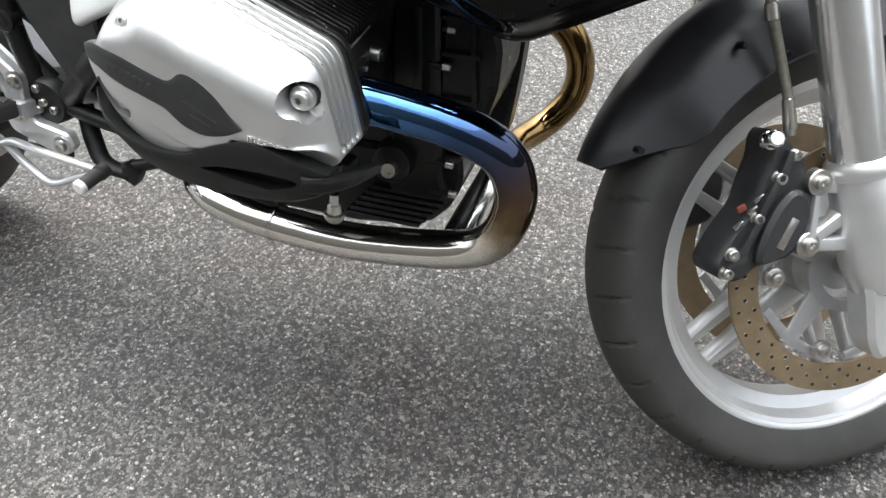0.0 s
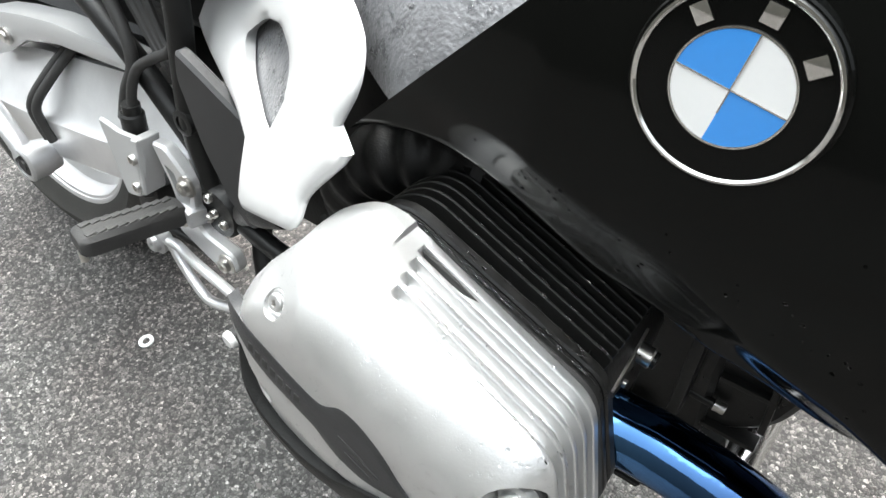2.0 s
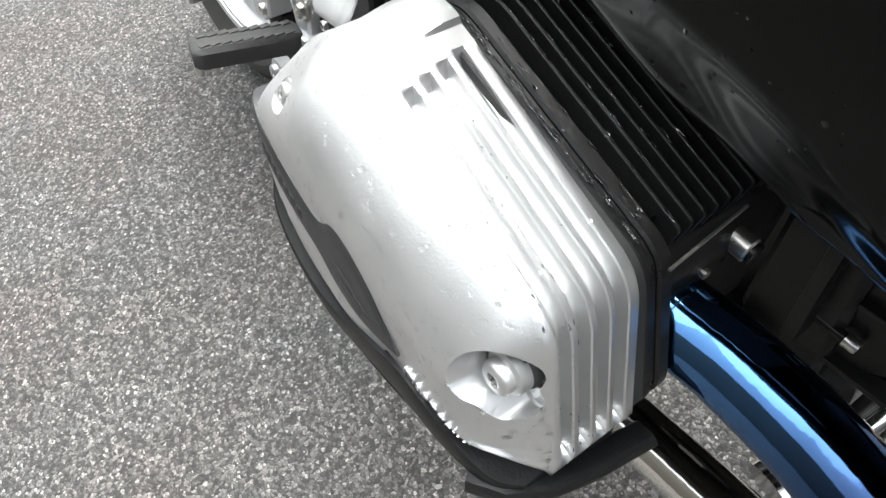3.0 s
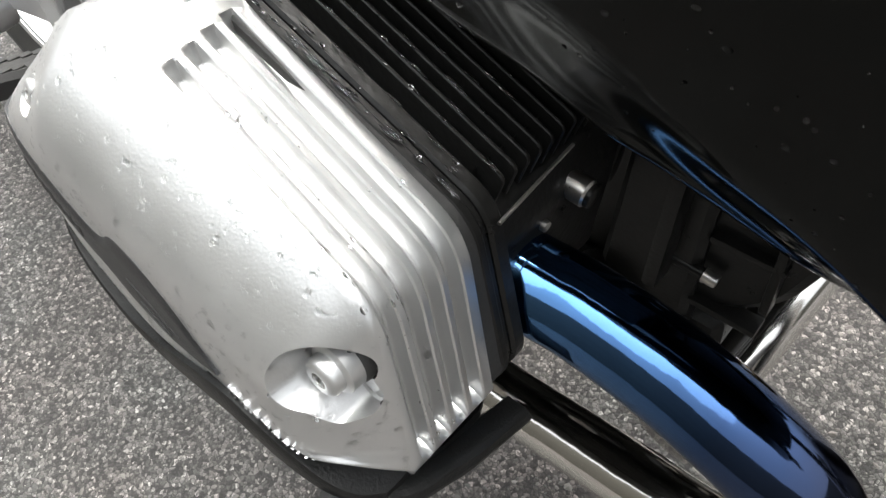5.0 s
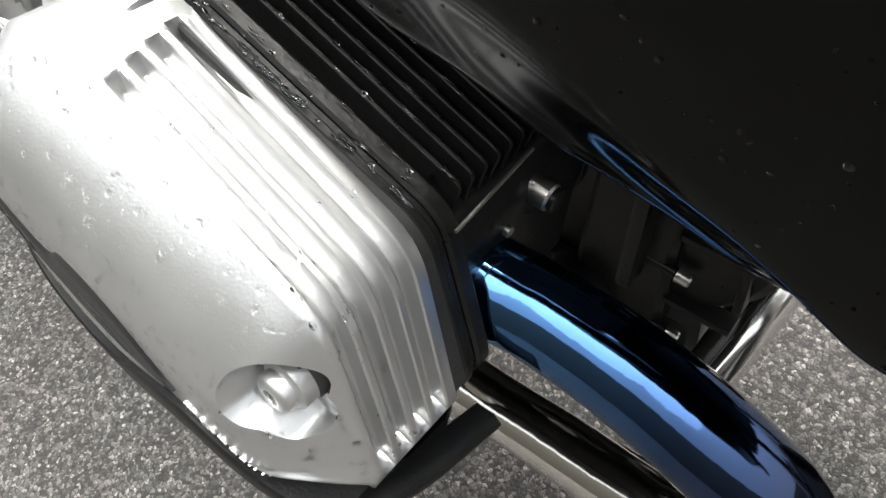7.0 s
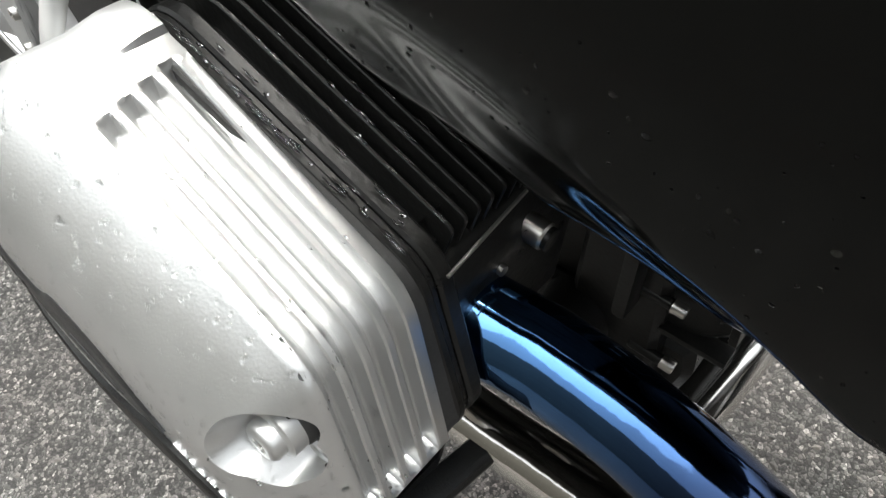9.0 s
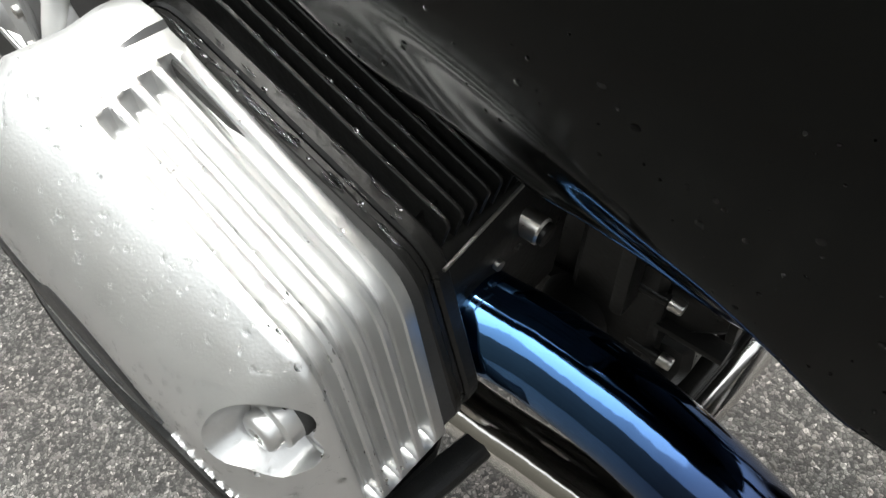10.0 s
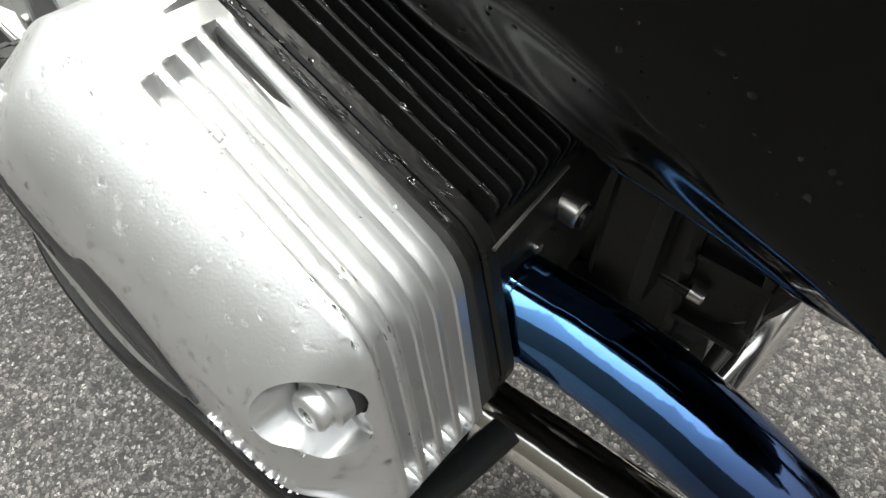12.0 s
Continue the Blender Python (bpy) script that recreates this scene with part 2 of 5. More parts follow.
def add_rod(bm, a, b, r, seg=12, r2=None, bev=0.0):
    a, b = Vector(a), Vector(b)
    h = (b - a).length
    r2 = r if r2 is None else r2
    prof = [(0, r - bev), (bev, r), (h - bev, r2), (h, r2 - bev)] if bev else [(0, r), (h, r2)]
    add_lathe(bm, a, b - a, prof, seg)


def spline(pts, per=8):
    """Catmull-Rom through the points."""
    p = [Vector(q) for q in pts]
    p = [p[0] * 2 - p[1]] + p + [p[-1] * 2 - p[-2]]
    out = []
    for i in range(1, len(p) - 2):
        for k in range(per):
            t = k / per
            a, b, c, d = p[i - 1], p[i], p[i + 1], p[i + 2]
            out.append(0.5 * ((2 * b) + (c - a) * t + (2 * a - 5 * b + 4 * c - d) * t * t + (3 * b - a - 3 * c + d) * t ** 3))
    out.append(p[-2])
    return out


def add_tube(bm, pts, r, seg=12, per=8, uv=False, flat=1.0, closed_path=False):
    path = spline(pts, per) if per else [Vector(q) for q in pts]
    n = len(path)
    rings, prev = [], None
    for i, q in enumerate(path):
        d = (path[min(i + 1, n - 1)] - path[max(i - 1, 0)]).normalized()
        if prev is None:
            u, w = frame_of(d)
        else:
            u = (prev - d * prev.dot(d)).normalized()
            w = d.cross(u)
        prev = u
        rr = r(i / (n - 1)) if callable(r) else r
        rings.append([q + (u * math.cos(a) + w * math.sin(a) * flat) * rr for a in [2 * math.pi * k / seg for k in range(seg)]])
    vs = add_rings(bm, rings)
    if uv:
        lay = bm.loops.layers.uv.new("along")
        idx = {v: i / (n - 1) for i, ring in enumerate(vs) for v in ring}
        for fc in bm.faces:
            for lo in fc.loops:
                lo[lay].uv = (idx[lo.vert], 0.5)


def rounded(poly, radii, seg=5):
    """A polygon (2D) with rounded corners."""
    out, n = [], len(poly)
    for i in range(n):
        p, a, b = Vector(poly[i]), Vector(poly[i - 1]), Vector(poly[(i + 1) % n])
        r = radii[i] if isinstance(radii, (list, tuple)) else radii
        da, db = (a - p), (b - p)
        r = min(r, da.length * 0.45, db.length * 0.45)
        s, e = p + da.normalized() * r, p + db.normalized() * r
        for k in range(seg + 1):
            t = k / seg
            out.append((1 - t) ** 2 * s + 2 * t * (1 - t) * p + t * t * e)
    return out


def resample(poly, n):
    pts = [Vector(p) for p in poly] + [Vector(poly[0])]
    acc = [0.0]
    for a, b in zip(pts, pts[1:]):
        acc.append(acc[-1] + (b - a).length)
    out, j = [], 0
    for i in range(n):
        s = acc[-1] * i / n
        while acc[j + 1] < s:
            j += 1
        t = (s - acc[j]) / max(1e-9, acc[j + 1] - acc[j])
        out.append(pts[j].lerp(pts[j + 1], t))
    return out


def inset(poly, d):
    """Moves each point of a ring inwards by d (2D)."""
    n, out = len(poly), []
    area = sum(poly[i - 1][0] * poly[i][1] - poly[i][0] * poly[i - 1][1] for i in range(n))
    s = 1 if area > 0 else -1
    for i in range(n):
        t = (poly[(i + 1) % n] - poly[i - 1]).normalized()
        dd = d(i) if callable(d) else d
        out.append(poly[i] + Vector((-t.y, t.x)) * s * dd)
    return out


def add_plate(bm, poly, y0, y1, bevel=0.0, m=None):
    """A plate in the x-z plane between y0 and y1 with softened rims."""
    poly = [Vector(p) for p in poly]
    lay = [(y0, bevel), (y0 + math.copysign(bevel, y1 - y0), 0), (y1 - math.copysign(bevel, y1 - y0), 0), (y1, bevel)] if bevel else [(y0, 0), (y1, 0)]
    rings = []
    for y, d in lay:
        q = inset(poly, d) if d else poly
        ring = [Vector((p.x, y, p.y)) for p in q]
        rings.append([m @ p for p in ring] if m is not None else ring)
    add_rings(bm, rings)


def cut(ob, bm):
    """Takes the shape of bm away from ob."""
    bmesh.ops.recalc_face_normals(bm, faces=bm.faces[:])
    me = bpy.data.meshes.new("cutter")
    bm.to_mesh(me)
    bm.free()
    tool = new("cutter", me)
    tool.parent = ob.parent
    mod = ob.modifiers.new("cut", "BOOLEAN")
    mod.operation, mod.solver, mod.object = "DIFFERENCE", "MANIFOLD", tool
    dg = bpy.context.evaluated_depsgraph_get()
    dg.update()
    got = bpy.data.meshes.new_from_object(ob.evaluated_get(dg))
    ob.modifiers.clear()
    old, ob.data = ob.data, got
    bpy.data.objects.remove(tool)
    b = bmesh.new()
    b.from_mesh(got)
    smooth_by_angle(b, 30)
    b.to_mesh(got)
    b.free()
    got.name = ob.name


def xz(*pts):
    return [Vector(p) for p in pts]


# ---- ground ----
def ground():
    bm = bmesh.new()
    bmesh.ops.create_grid(bm, x_segments=40, y_segments=40, size=300)
    for v in bm.verts:
        v.co.z = 0.0
    tagged(part("ground", bm, ASPHALT), "grey weathered asphalt with pale stone flecks", "asphalt", kind="structure")
    rng = np.random.RandomState(5)
    verts, faces = [], []
    ico = [(0, 0, 1), (0.9, 0, 0.35), (0.28, 0.85, 0.35), (-0.72, 0.53, 0.35), (-0.72, -0.53, 0.35), (0.28, -0.85, 0.35), (0.95, 0.3, -0.5), (0, 1, -0.5), (-0.95, 0.3, -0.5), (-0.6, -0.8, -0.5), (0.6, -0.8, -0.5)]
    fc = [(0, 1, 2), (0, 2, 3), (0, 3, 4), (0, 4, 5), (0, 5, 1), (1, 6, 2), (2, 6, 7), (2, 7, 3), (3, 7, 8), (3, 8, 4), (4, 8, 9), (4, 9, 5), (5, 9, 10), (5, 10, 1), (1, 10, 6)]
    n = 52000
    xs, ys = rng.uniform(-1.9, 1.1, n), rng.uniform(-0.75, 1.5, n)
    size = np.clip(rng.lognormal(math.log(0.0021), 0.38, n), 0.001, 0.0055)
    turn, jit = rng.uniform(0, 6.28, n), rng.uniform(0.65, 1.25, (n, len(ico)))
    base = np.array(ico)
    for i in range(n):
        c, s = math.cos(turn[i]), math.sin(turn[i])
        p = base * jit[i][:, None] * size[i]
        x, y = p[:, 0] * 1.25, p[:, 1] * 0.85
        k = len(verts)
        verts.extend(zip((xs[i] + c * x - s * y).tolist(), (ys[i] + s * x + c * y).tolist(), (p[:, 2] * 0.55 - size[i] * 0.12).tolist()))
        faces.extend([(a + k, b + k, d + k) for a, b, d in fc])
    me = bpy.data.meshes.new("road_stones")
    me.from_pydata(verts, [], faces)
    me.materials.append(STONE)
    tagged(new("road_stones", me), "pale and dark stone chips bedded in asphalt", "stone chips", kind="stuff")


ground()


def sky_blockers():
    """Unseen dark slabs added ahead of the bike and beside it to block sky."""
    stone = surface("blocker_dark", (0.045, 0.044, 0.038), 0.9, 0.0, 0.3, 2, 0.5, 40)
    # added only to darken reflections and side light
    for name, c, size in (("blocker_east", (14, 0, 2.2), (0.3, 30, 4.4)), ("blocker_south", (0.5, -6.0, 3.0), (26.4, 0.3, 6.0))):
        bm = bmesh.new()
        add_box(bm, c, size, None, 0.02)
        tagged(part(name, bm, stone), "unseen plain dark slab added to block low sky", "wall", kind="structure")


sky_blockers()

# ---- motorcycle ----
BIKE = tagged(new("motorcycle"), "parked wet motorcycle with black tank, silver cylinder covers and chrome pipes", "motorcycle")
BIKE.matrix_basis = pose(0, 0, 0, -10.5)

# outline of the cylinder head cover, x forward and z up
COVER = [(-0.209, 0.566), (-0.173, 0.613), (-0.132, 0.639), (0.0145, 0.5815), (0.0345, 0.4965), (0.018, 0.4835), (-0.09, 0.482), (-0.192, 0.530)]
COVER_R = [0.016, 0.03, 0.02, 0.016, 0.006, 0.010, 0.04, 0.02]


STRIP_UP = [(-0.2020, 0.5765), (-0.186, 0.581), (-0.170, 0.5785), (-0.153, 0.5745), (-0.132, 0.567), (-0.114, 0.561), (-0.106, 0.5625), (-0.098, 0.568), (-0.090, 0.5685), (-0.079, 0.5635), (-0.066, 0.5525), (-0.055, 0.5385), (-0.0435, 0.5265)]
STRIP_LOW = [(-0.2025, 0.5630), (-0.188, 0.5600), (-0.172, 0.5535), (-0.158, 0.5480), (-0.142, 0.5430), (-0.129, 0.5385), (-0.118, 0.5340), (-0.109, 0.5260), (-0.100, 0.5195), (-0.084, 0.5145), (-0.068, 0.5160), (-0.056, 0.5195), (-0.0440, 0.5255)]
SHELL_LOW = [(-0.2060, 0.553), (-0.196, 0.535), (-0.185, 0.521), (-0.173, 0.511), (-0.153, 0.499), (-0.130, 0.4925), (-0.108, 0.4910), (-0.095, 0.4990), (-0.083, 0.5045), (-0.065, 0.5110), (-0.050, 0.5155), (-0.042, 0.5190)]


def lerp_table(tab, x):
    """Smooth interpolation in a table."""
    n = len(tab)
    if x <= tab[0][0]:
        return tab[0][1]
    if x >= tab[-1][0]:
        return tab[-1][1]
    i = max(k for k in range(n - 1) if tab[k][0] <= x)
    slope = [(tab[min(k + 1, n - 1)][1] - tab[max(k - 1, 0)][1]) / (tab[min(k + 1, n - 1)][0] - tab[max(k - 1, 0)][0]) for k in (i, i + 1)]
    (x0, y0), (x1, y1) = tab[i], tab[i + 1]
    h = x1 - x0
    t = (x - x0) / h
    return (2 * t ** 3 - 3 * t * t + 1) * y0 + (t ** 3 - 2 * t * t + t) * h * slope[0] + (3 * t * t - 2 * t ** 3) * y1 + (t ** 3 - t * t) * h * slope[1]


def face_y(x):
    """How far out the cover's face lies: it turns in towards the rear."""
    return lerp_table([(-0.212, -0.326), (-0.2005, -0.3365), (-0.185, -0.344), (-0.165, -0.349), (-0.13, -0.352), (-0.09, -0.3525), (0.04, -0.3525)], x)


def valve_cover():
    n = 480
    ring = resample(rounded(xz(*COVER), COVER_R, 9), n)
    sgn = 1 if sum(ring[k - 1].x * ring[k].y - ring[k].x * ring[k - 1].y for k in range(n)) > 0 else -1
    nrm = []
    for i in range(n):
        t = (ring[(i + 1) % n] - ring[i - 1]).normalized()
        nrm.append((t.y * sgn, -t.x * sgn))

    def ribbed(p, k):
        """1 on the ribbed top and front, 0 on the smooth rear and underside."""
        if p.y < 0.545 and p.x < 0.004:
            return 0.0
        rear = (p.x + 0.0950 + 0.0026 * (3 - k)) / 0.0045
        foot = (p.y - 0.4985) / 0.0045
        return max(0.0, min(1.0, rear, foot))

    def drift(p):
        """The ribs swing outwards along the top, and on down the front."""
        return 0.0055 * max(0.0, min(1.0, (p.x + 0.1) / 0.115)) + 0.0036 * (max(0.0, min(1.0, (0.58 - p.y) / 0.08)) if p.x > 0.0 else 0.0)

    depth, pitch, first_rib = 0.0082, 0.0106, 0.2700
    # distance out, inset, share of the groove's depth, which groove
    lay = [(0.2640, 0.0030, 0, 0), (0.2650, 0.0006, 0, 0), (0.2664, 0.0, 0, 0)]
    for k in range(4):
        y0 = first_rib + k * pitch
        lay += [(y0 + 0.0007, 0.0, 0, k), (y0 + 0.0014, 0.0005, 0.03, k), (y0 + 0.0021, 0.0, 0.92, k), (y0 + 0.0027, 0.0, 1, k), (y0 + 0.0040, 0.0, 0.98, k), (y0 + 0.0048, 0.0, 0.88, k), (y0 + 0.0080, 0.0004, 0.06, k), (y0 + 0.0090, 0.0, 0, k)]
    lay += [(first_rib + 4 * pitch + 0.0010, 0.0, 0, 3), (first_rib + 4 * pitch + 0.0022, 0.0006, 0, 3)]
    rings = []
    for y, d, g, k in lay:
        q = inset(ring, lambda i: (d if d > 0.001 else d * ribbed(ring[i], k)) + g * ribbed(ring[i], k) * depth)
        row = []
        for i, p in enumerate(q):
            out = drift(ring[i])
            v = Vector((p.x, -y - out, p.y))
            # raised end of the ridge
            if ring[i].x < -0.1135 and nrm[i][1] > 0.6 and 0.263 < y < 0.29:
                v.z += 0.0028 * min(1.0, (0.29 - y) / 0.015)
            row.append(v)
        rings.append(row)
    # face: rises from each edge with its own rounding, flat right up to the inlay
    edge_r = [0.016, 0.045, 0.050, 0.036, 0.030, 0.020, 0.009, 0.009]
    corners = [Vector(c) for c in COVER]

    def side_of(pt):
        best = None
        for j in range(8):
            a, b = corners[j], corners[(j + 1) % 8]
            t = max(0.0, min(1.0, (pt - a).dot(b - a) / (b - a).length_squared))
            d = (pt - a.lerp(b, t)).length
            if best is None or d < best[0]:
                best = (d, j)
        return best[1]

    sides = np.array([side_of(pt) for pt in ring])
    rim = np.array([(v.x, v.z) for v in rings[-1]])
    rim_y = [v.y for v in rings[-1]]
    radius = np.array([edge_r[j] for j in sides])
    for _ in range(160):
        radius = (np.roll(radius, 1) + radius * 2 + np.roll(radius, -1)) / 4

    def face_at(x, z):
        d = np.sqrt(((rim - (x, z)) ** 2).sum(1))
        q = np.maximum(0.0, 1.0 - d / radius) ** 2
        i = int(q.argmax())
        return rim_y[i] + (face_y(x) - rim_y[i]) * (1.0 - min(1.0, float(q[i])))

    mid = Vector((-0.078, 0.553))
    last = [Vector((v.x, v.z)) for v in rings[-1]]
    for j in range(1, 35):
        k = 1.0 - 0.95 * (j / 34) ** 1.45
        row = []
        for pt in last:
            x, z = mid.x + (pt.x - mid.x) * k, mid.y + (pt.y - mid.y) * k
            y = face_at(x, z)
            # the underside draws in towards the face
            lift = max(0.0, 0.517 - z) * 0.85 * max(0.0, min(1.0, (-y - 0.322) / 0.022)) if x > -0.06 else 0.0
            row.append(Vector((x, y, z + lift)))
        rings.append(row)
    bm = bmesh.new()
    vs = add_rings(bm, rings)
    bmesh.ops.triangulate(bm, faces=[f for f in bm.faces if len(f.verts) > 4], quad_method="BEAUTY", ngon_method="BEAUTY")
    soft = [v for row in vs[-33:] for v in row]
    for _ in range(6):
        bmesh.ops.smooth_vert(bm, verts=soft, factor=0.5, use_axis_x=True, use_axis_y=True, use_axis_z=True)
    return part("valve_cover", bm, SILVER, BIKE, "silver painted head cover with ribs, beaded with rain", sharp=42)


cover = valve_cover()
# pocket of the front bolt: a round bowl that opens into a flat ledge
bm = bmesh.new()
add_lathe(bm, (0.0052, -0.3200, 0.5555), (0, -1, 0.02), [(0, 0.0122), (0.002, 0.0134), (0.010, 0.0138), (0.020, 0.0144), (0.027, 0.0154), (0.033, 0.0176), (0.05, 0.03)], 48)
cut(cover, bm)
bm = bmesh.new()
_ledge = rounded(xz((-0.0060, 0.5490), (0.0130, 0.5340), (0.0205, 0.5365), (0.0215, 0.5440), (0.0150, 0.5600), (0.0, 0.562)), [0.003, 0.003, 0.003, 0.003, 0.004, 0.004], 4)
add_rings(bm, [[Vector((p.x, y, p.y)) for p in inset(_ledge, d)] for y, d in ((-0.3225, 0.0012), (-0.3235, 0.0), (-0.345, -0.0008), (-0.40, -0.003))])
cut(cover, bm)
# seat of the rear bolt, square to the sloping face
_rear, _out = BVHTree.FromPolygons([v.co for v in cover.data.vertices], [f.vertices for f in cover.data.polygons]).ray_cast(Vector((-0.1535, -0.6, 0.6025)), Vector((0, 1, 0)))[:2]
_out = (_out + Vector((0, -0.8, 0))).normalized()
bm = bmesh.new()
add_lathe(bm, _rear - _out * 0.0035, _out, [(0, 0.0086), (0.02, 0.0112)], 32)
cut(cover, bm)


def fins():
    flange = rounded(xz((-0.194, 0.560), (-0.164, 0.612), (-0.130, 0.637), (0.0125, 0.5800), (0.0335, 0.497), (0.012, 0.470), (-0.09, 0.474), (-0.183, 0.527)), [0.02, 0.03, 0.02, 0.012, 0.012, 0.015, 0.03, 0.02], 5)
    ring = rounded(xz((-0.188, 0.555), (-0.160, 0.612), (-0.126, 0.637), (0.0085, 0.5815), (-0.002, 0.548), (-0.012, 0.46), (-0.10, 0.455), (-0.18, 0.515)), [0.02, 0.03, 0.02, 0.004, 0.01, 0.02, 0.03, 0.02], 5)
    bm = bmesh.new()
    add_plate(bm, inset(ring, 0.013), -0.255, -0.09)
    cyl = part("cylinder", bm, BLACK_ENGINE, BIKE, "black finned engine cylinder")
    bm = bmesh.new()
    add_plate(bm, flange, -0.2655, -0.2600, 0.0012)
    part("head_flange", bm, BLACK_ENGINE, cyl)
    bm = bmesh.new()
    add_plate(bm, inset(resample(flange, 160), 0.0022), -0.2600, -0.2565, 0.0006)
    part("flange_seam", bm, BLACK_ENGINE, cyl)
    bm = bmesh.new()
    add_plate(bm, inset(resample(flange, 160), 0.0006), -0.2562, -0.2475, 0.0014)
    part("head_flange", bm, BLACK_ENGINE, cyl)
    bm = bmesh.new()
    add_plate(bm, inset(resample(rounded(xz(*COVER), COVER_R, 9), 160), 0.0022), -0.2735, -0.2640, 0.001)
    part("gasket", bm, RUBBER, cyl, "black rubber gasket behind the head cover")
    bm = bmesh.new()
    add_plate(bm, ring, -0.0010, 0.0010, 0.0005)
    first = part("cooling_fin", bm, BLACK_ENGINE, cyl, at=pose(0, -0.2395, 0))
    for k in range(1, 18):
        again(first, cyl, pose(0, -0.2395 + k * 0.0083, 0))
    # slanting front wall of the head, behind which the pipe leaves
    bm = bmesh.new()
    add_plate(bm, rounded(xz((-0.05, 0.575), (0.004, 0.566), (0.012, 0.545), (0.006, 0.47), (-0.05, 0.46)), 0.006), -0.247, -0.15, 0.002)
    part("exhaust_port", bm, BLACK_ENGINE, cyl)
    return cyl


cylinder = fins()


def bolt(c, axis, r, h, parent, name="bolt", washer=0.0, socket=True, material=None):
    bm = bmesh.new()
    if washer:
        add_lathe(bm, c, axis, [(0, washer), (h * 0.25, washer), (h * 0.3, washer * 0.9)], 24)
    prof = [(0, r), (h * 0.75, r), (h, r * 0.82)]
    if socket:
        prof += [(h, r * 0.45), (h * 0.45, r * 0.42)]
    add_lathe(bm, c, axis, prof, 24)
    return part(name, bm, material or STEEL, parent)


def cover_bolt(c, r, h, ax=Vector((0, -1, 0.04)).normalized()):
    bm = bmesh.new()
    add_lathe(bm, c, ax, [(-0.002, r * 1.32), (h * 0.42, r * 1.32), (h * 0.47, r * 1.24), (h * 0.52, r), (h * 0.82, r), (h * 0.95, r * 0.88), (h, r * 0.7), (h, r * 0.42), (h * 0.5, r * 0.36), (h * 0.5, 0.0)], 32, cap=False)
    head = part("cover_bolt", bm, SILVER, cover, "large silver socket bolt")
    bm = bmesh.new()
    u, w = frame_of(ax)
    for k in range(6):
        a = k * math.pi / 3
        add_box(bm, Vector(c) + ax * h * 0.76 + (u * math.cos(a) + w * math.sin(a)) * r * 0.38, (r * 0.15, h * 0.4, r * 0.15))
    part("socket", bm, STEEL, head)


bm = bmesh.new()
add_lathe(bm, (0.0045, -0.3195, 0.5535), (0, -1, 0.04), [(0, 0.0118), (0.0052, 0.0118), (0.0064, 0.0110), (0.0064, 0.008)], 32)
part("bolt_seal", bm, RUBBER, cover, "black rubber seal")
cover_bolt((0.0045, -0.3268, 0.5535), 0.0083, 0.0118)
cover_bolt(_rear - _out * 0.0050, 0.0058, 0.0056, _out)


# ---- exhaust ----
HDR = [(-0.022, -0.224, 0.512), (0.01, -0.224, 0.510), (0.0435, -0.218, 0.504), (0.09, -0.217, 0.4965), (0.132, -0.2195, 0.4865), (0.1605, -0.215, 0.464), (0.1715, -0.204, 0.420), (0.160, -0.19, 0.367), (0.136, -0.183, 0.334), (0.097, -0.176, 0.315), (0.03, -0.171, 0.300), (-0.04, -0.17, 0.293), (-0.12, -0.168, 0.295), (-0.19, -0.165, 0.303), (-0.245, -0.15, 0.312), (-0.29, -0.10, 0.31), (-0.31, 0.0, 0.31)]


def exhaust():
    bm = bmesh.new()
    add_tube(bm, HDR, lambda t: 0.0242 - 0.0004 * min(1.0, t / 0.5), 40, 10, uv=True, flat=0.96)
    pipe = part("exhaust_header", bm, HEADER, BIKE, "chrome exhaust pipe tinted blue and brown by heat")
    bm = bmesh.new()
    add_lathe(bm, (-0.135, -0.1675, 0.2965), (-1, 0.04, 0.1), [(0, 0.0235), (0.0008, 0.0259), (0.005, 0.0259), (0.006, 0.0235)], 36, cap=False)
    part("pipe_sleeve", bm, CHROME, pipe)
    bm = bmesh.new()
    left = [(0.02, 0.215, 0.503), (0.08, 0.215, 0.492), (0.14, 0.215, 0.471), (0.1687, 0.215, 0.4426), (0.1806, 0.215, 0.4054), (0.1755, 0.215, 0.3642), (0.1555, 0.205, 0.332), (0.132, 0.18, 0.314), (0.112, 0.14, 0.309), (0.104, 0.10, 0.306), (0.099, 0.05, 0.302), (0.093, -0.02, 0.292), (0.086, -0.075, 0.281), (0.080, -0.112, 0.268)]
    add_tube(bm, left[:10], 0.0215, 24, 8)
    part("exhaust_header", bm, GOLD, BIKE, "exhaust pipe tinted golden by heat")
    bm = bmesh.new()
    add_tube(bm, left[9:], 0.0232, 28, 8)
    lower = part("crossover_pipe", bm, CHROME, BIKE, "polished chrome pipe with a clamp")
    bm = bmesh.new()
    d = Vector((-0.012, -0.06, -0.025))
    add_lathe(bm, (0.087, -0.072, 0.276), d, [(0, 0.0235), (0.002, 0.0262), (0.012, 0.0262), (0.014, 0.0235)], 28)
    part("clamp", bm, CHROME, lower)


exhaust()


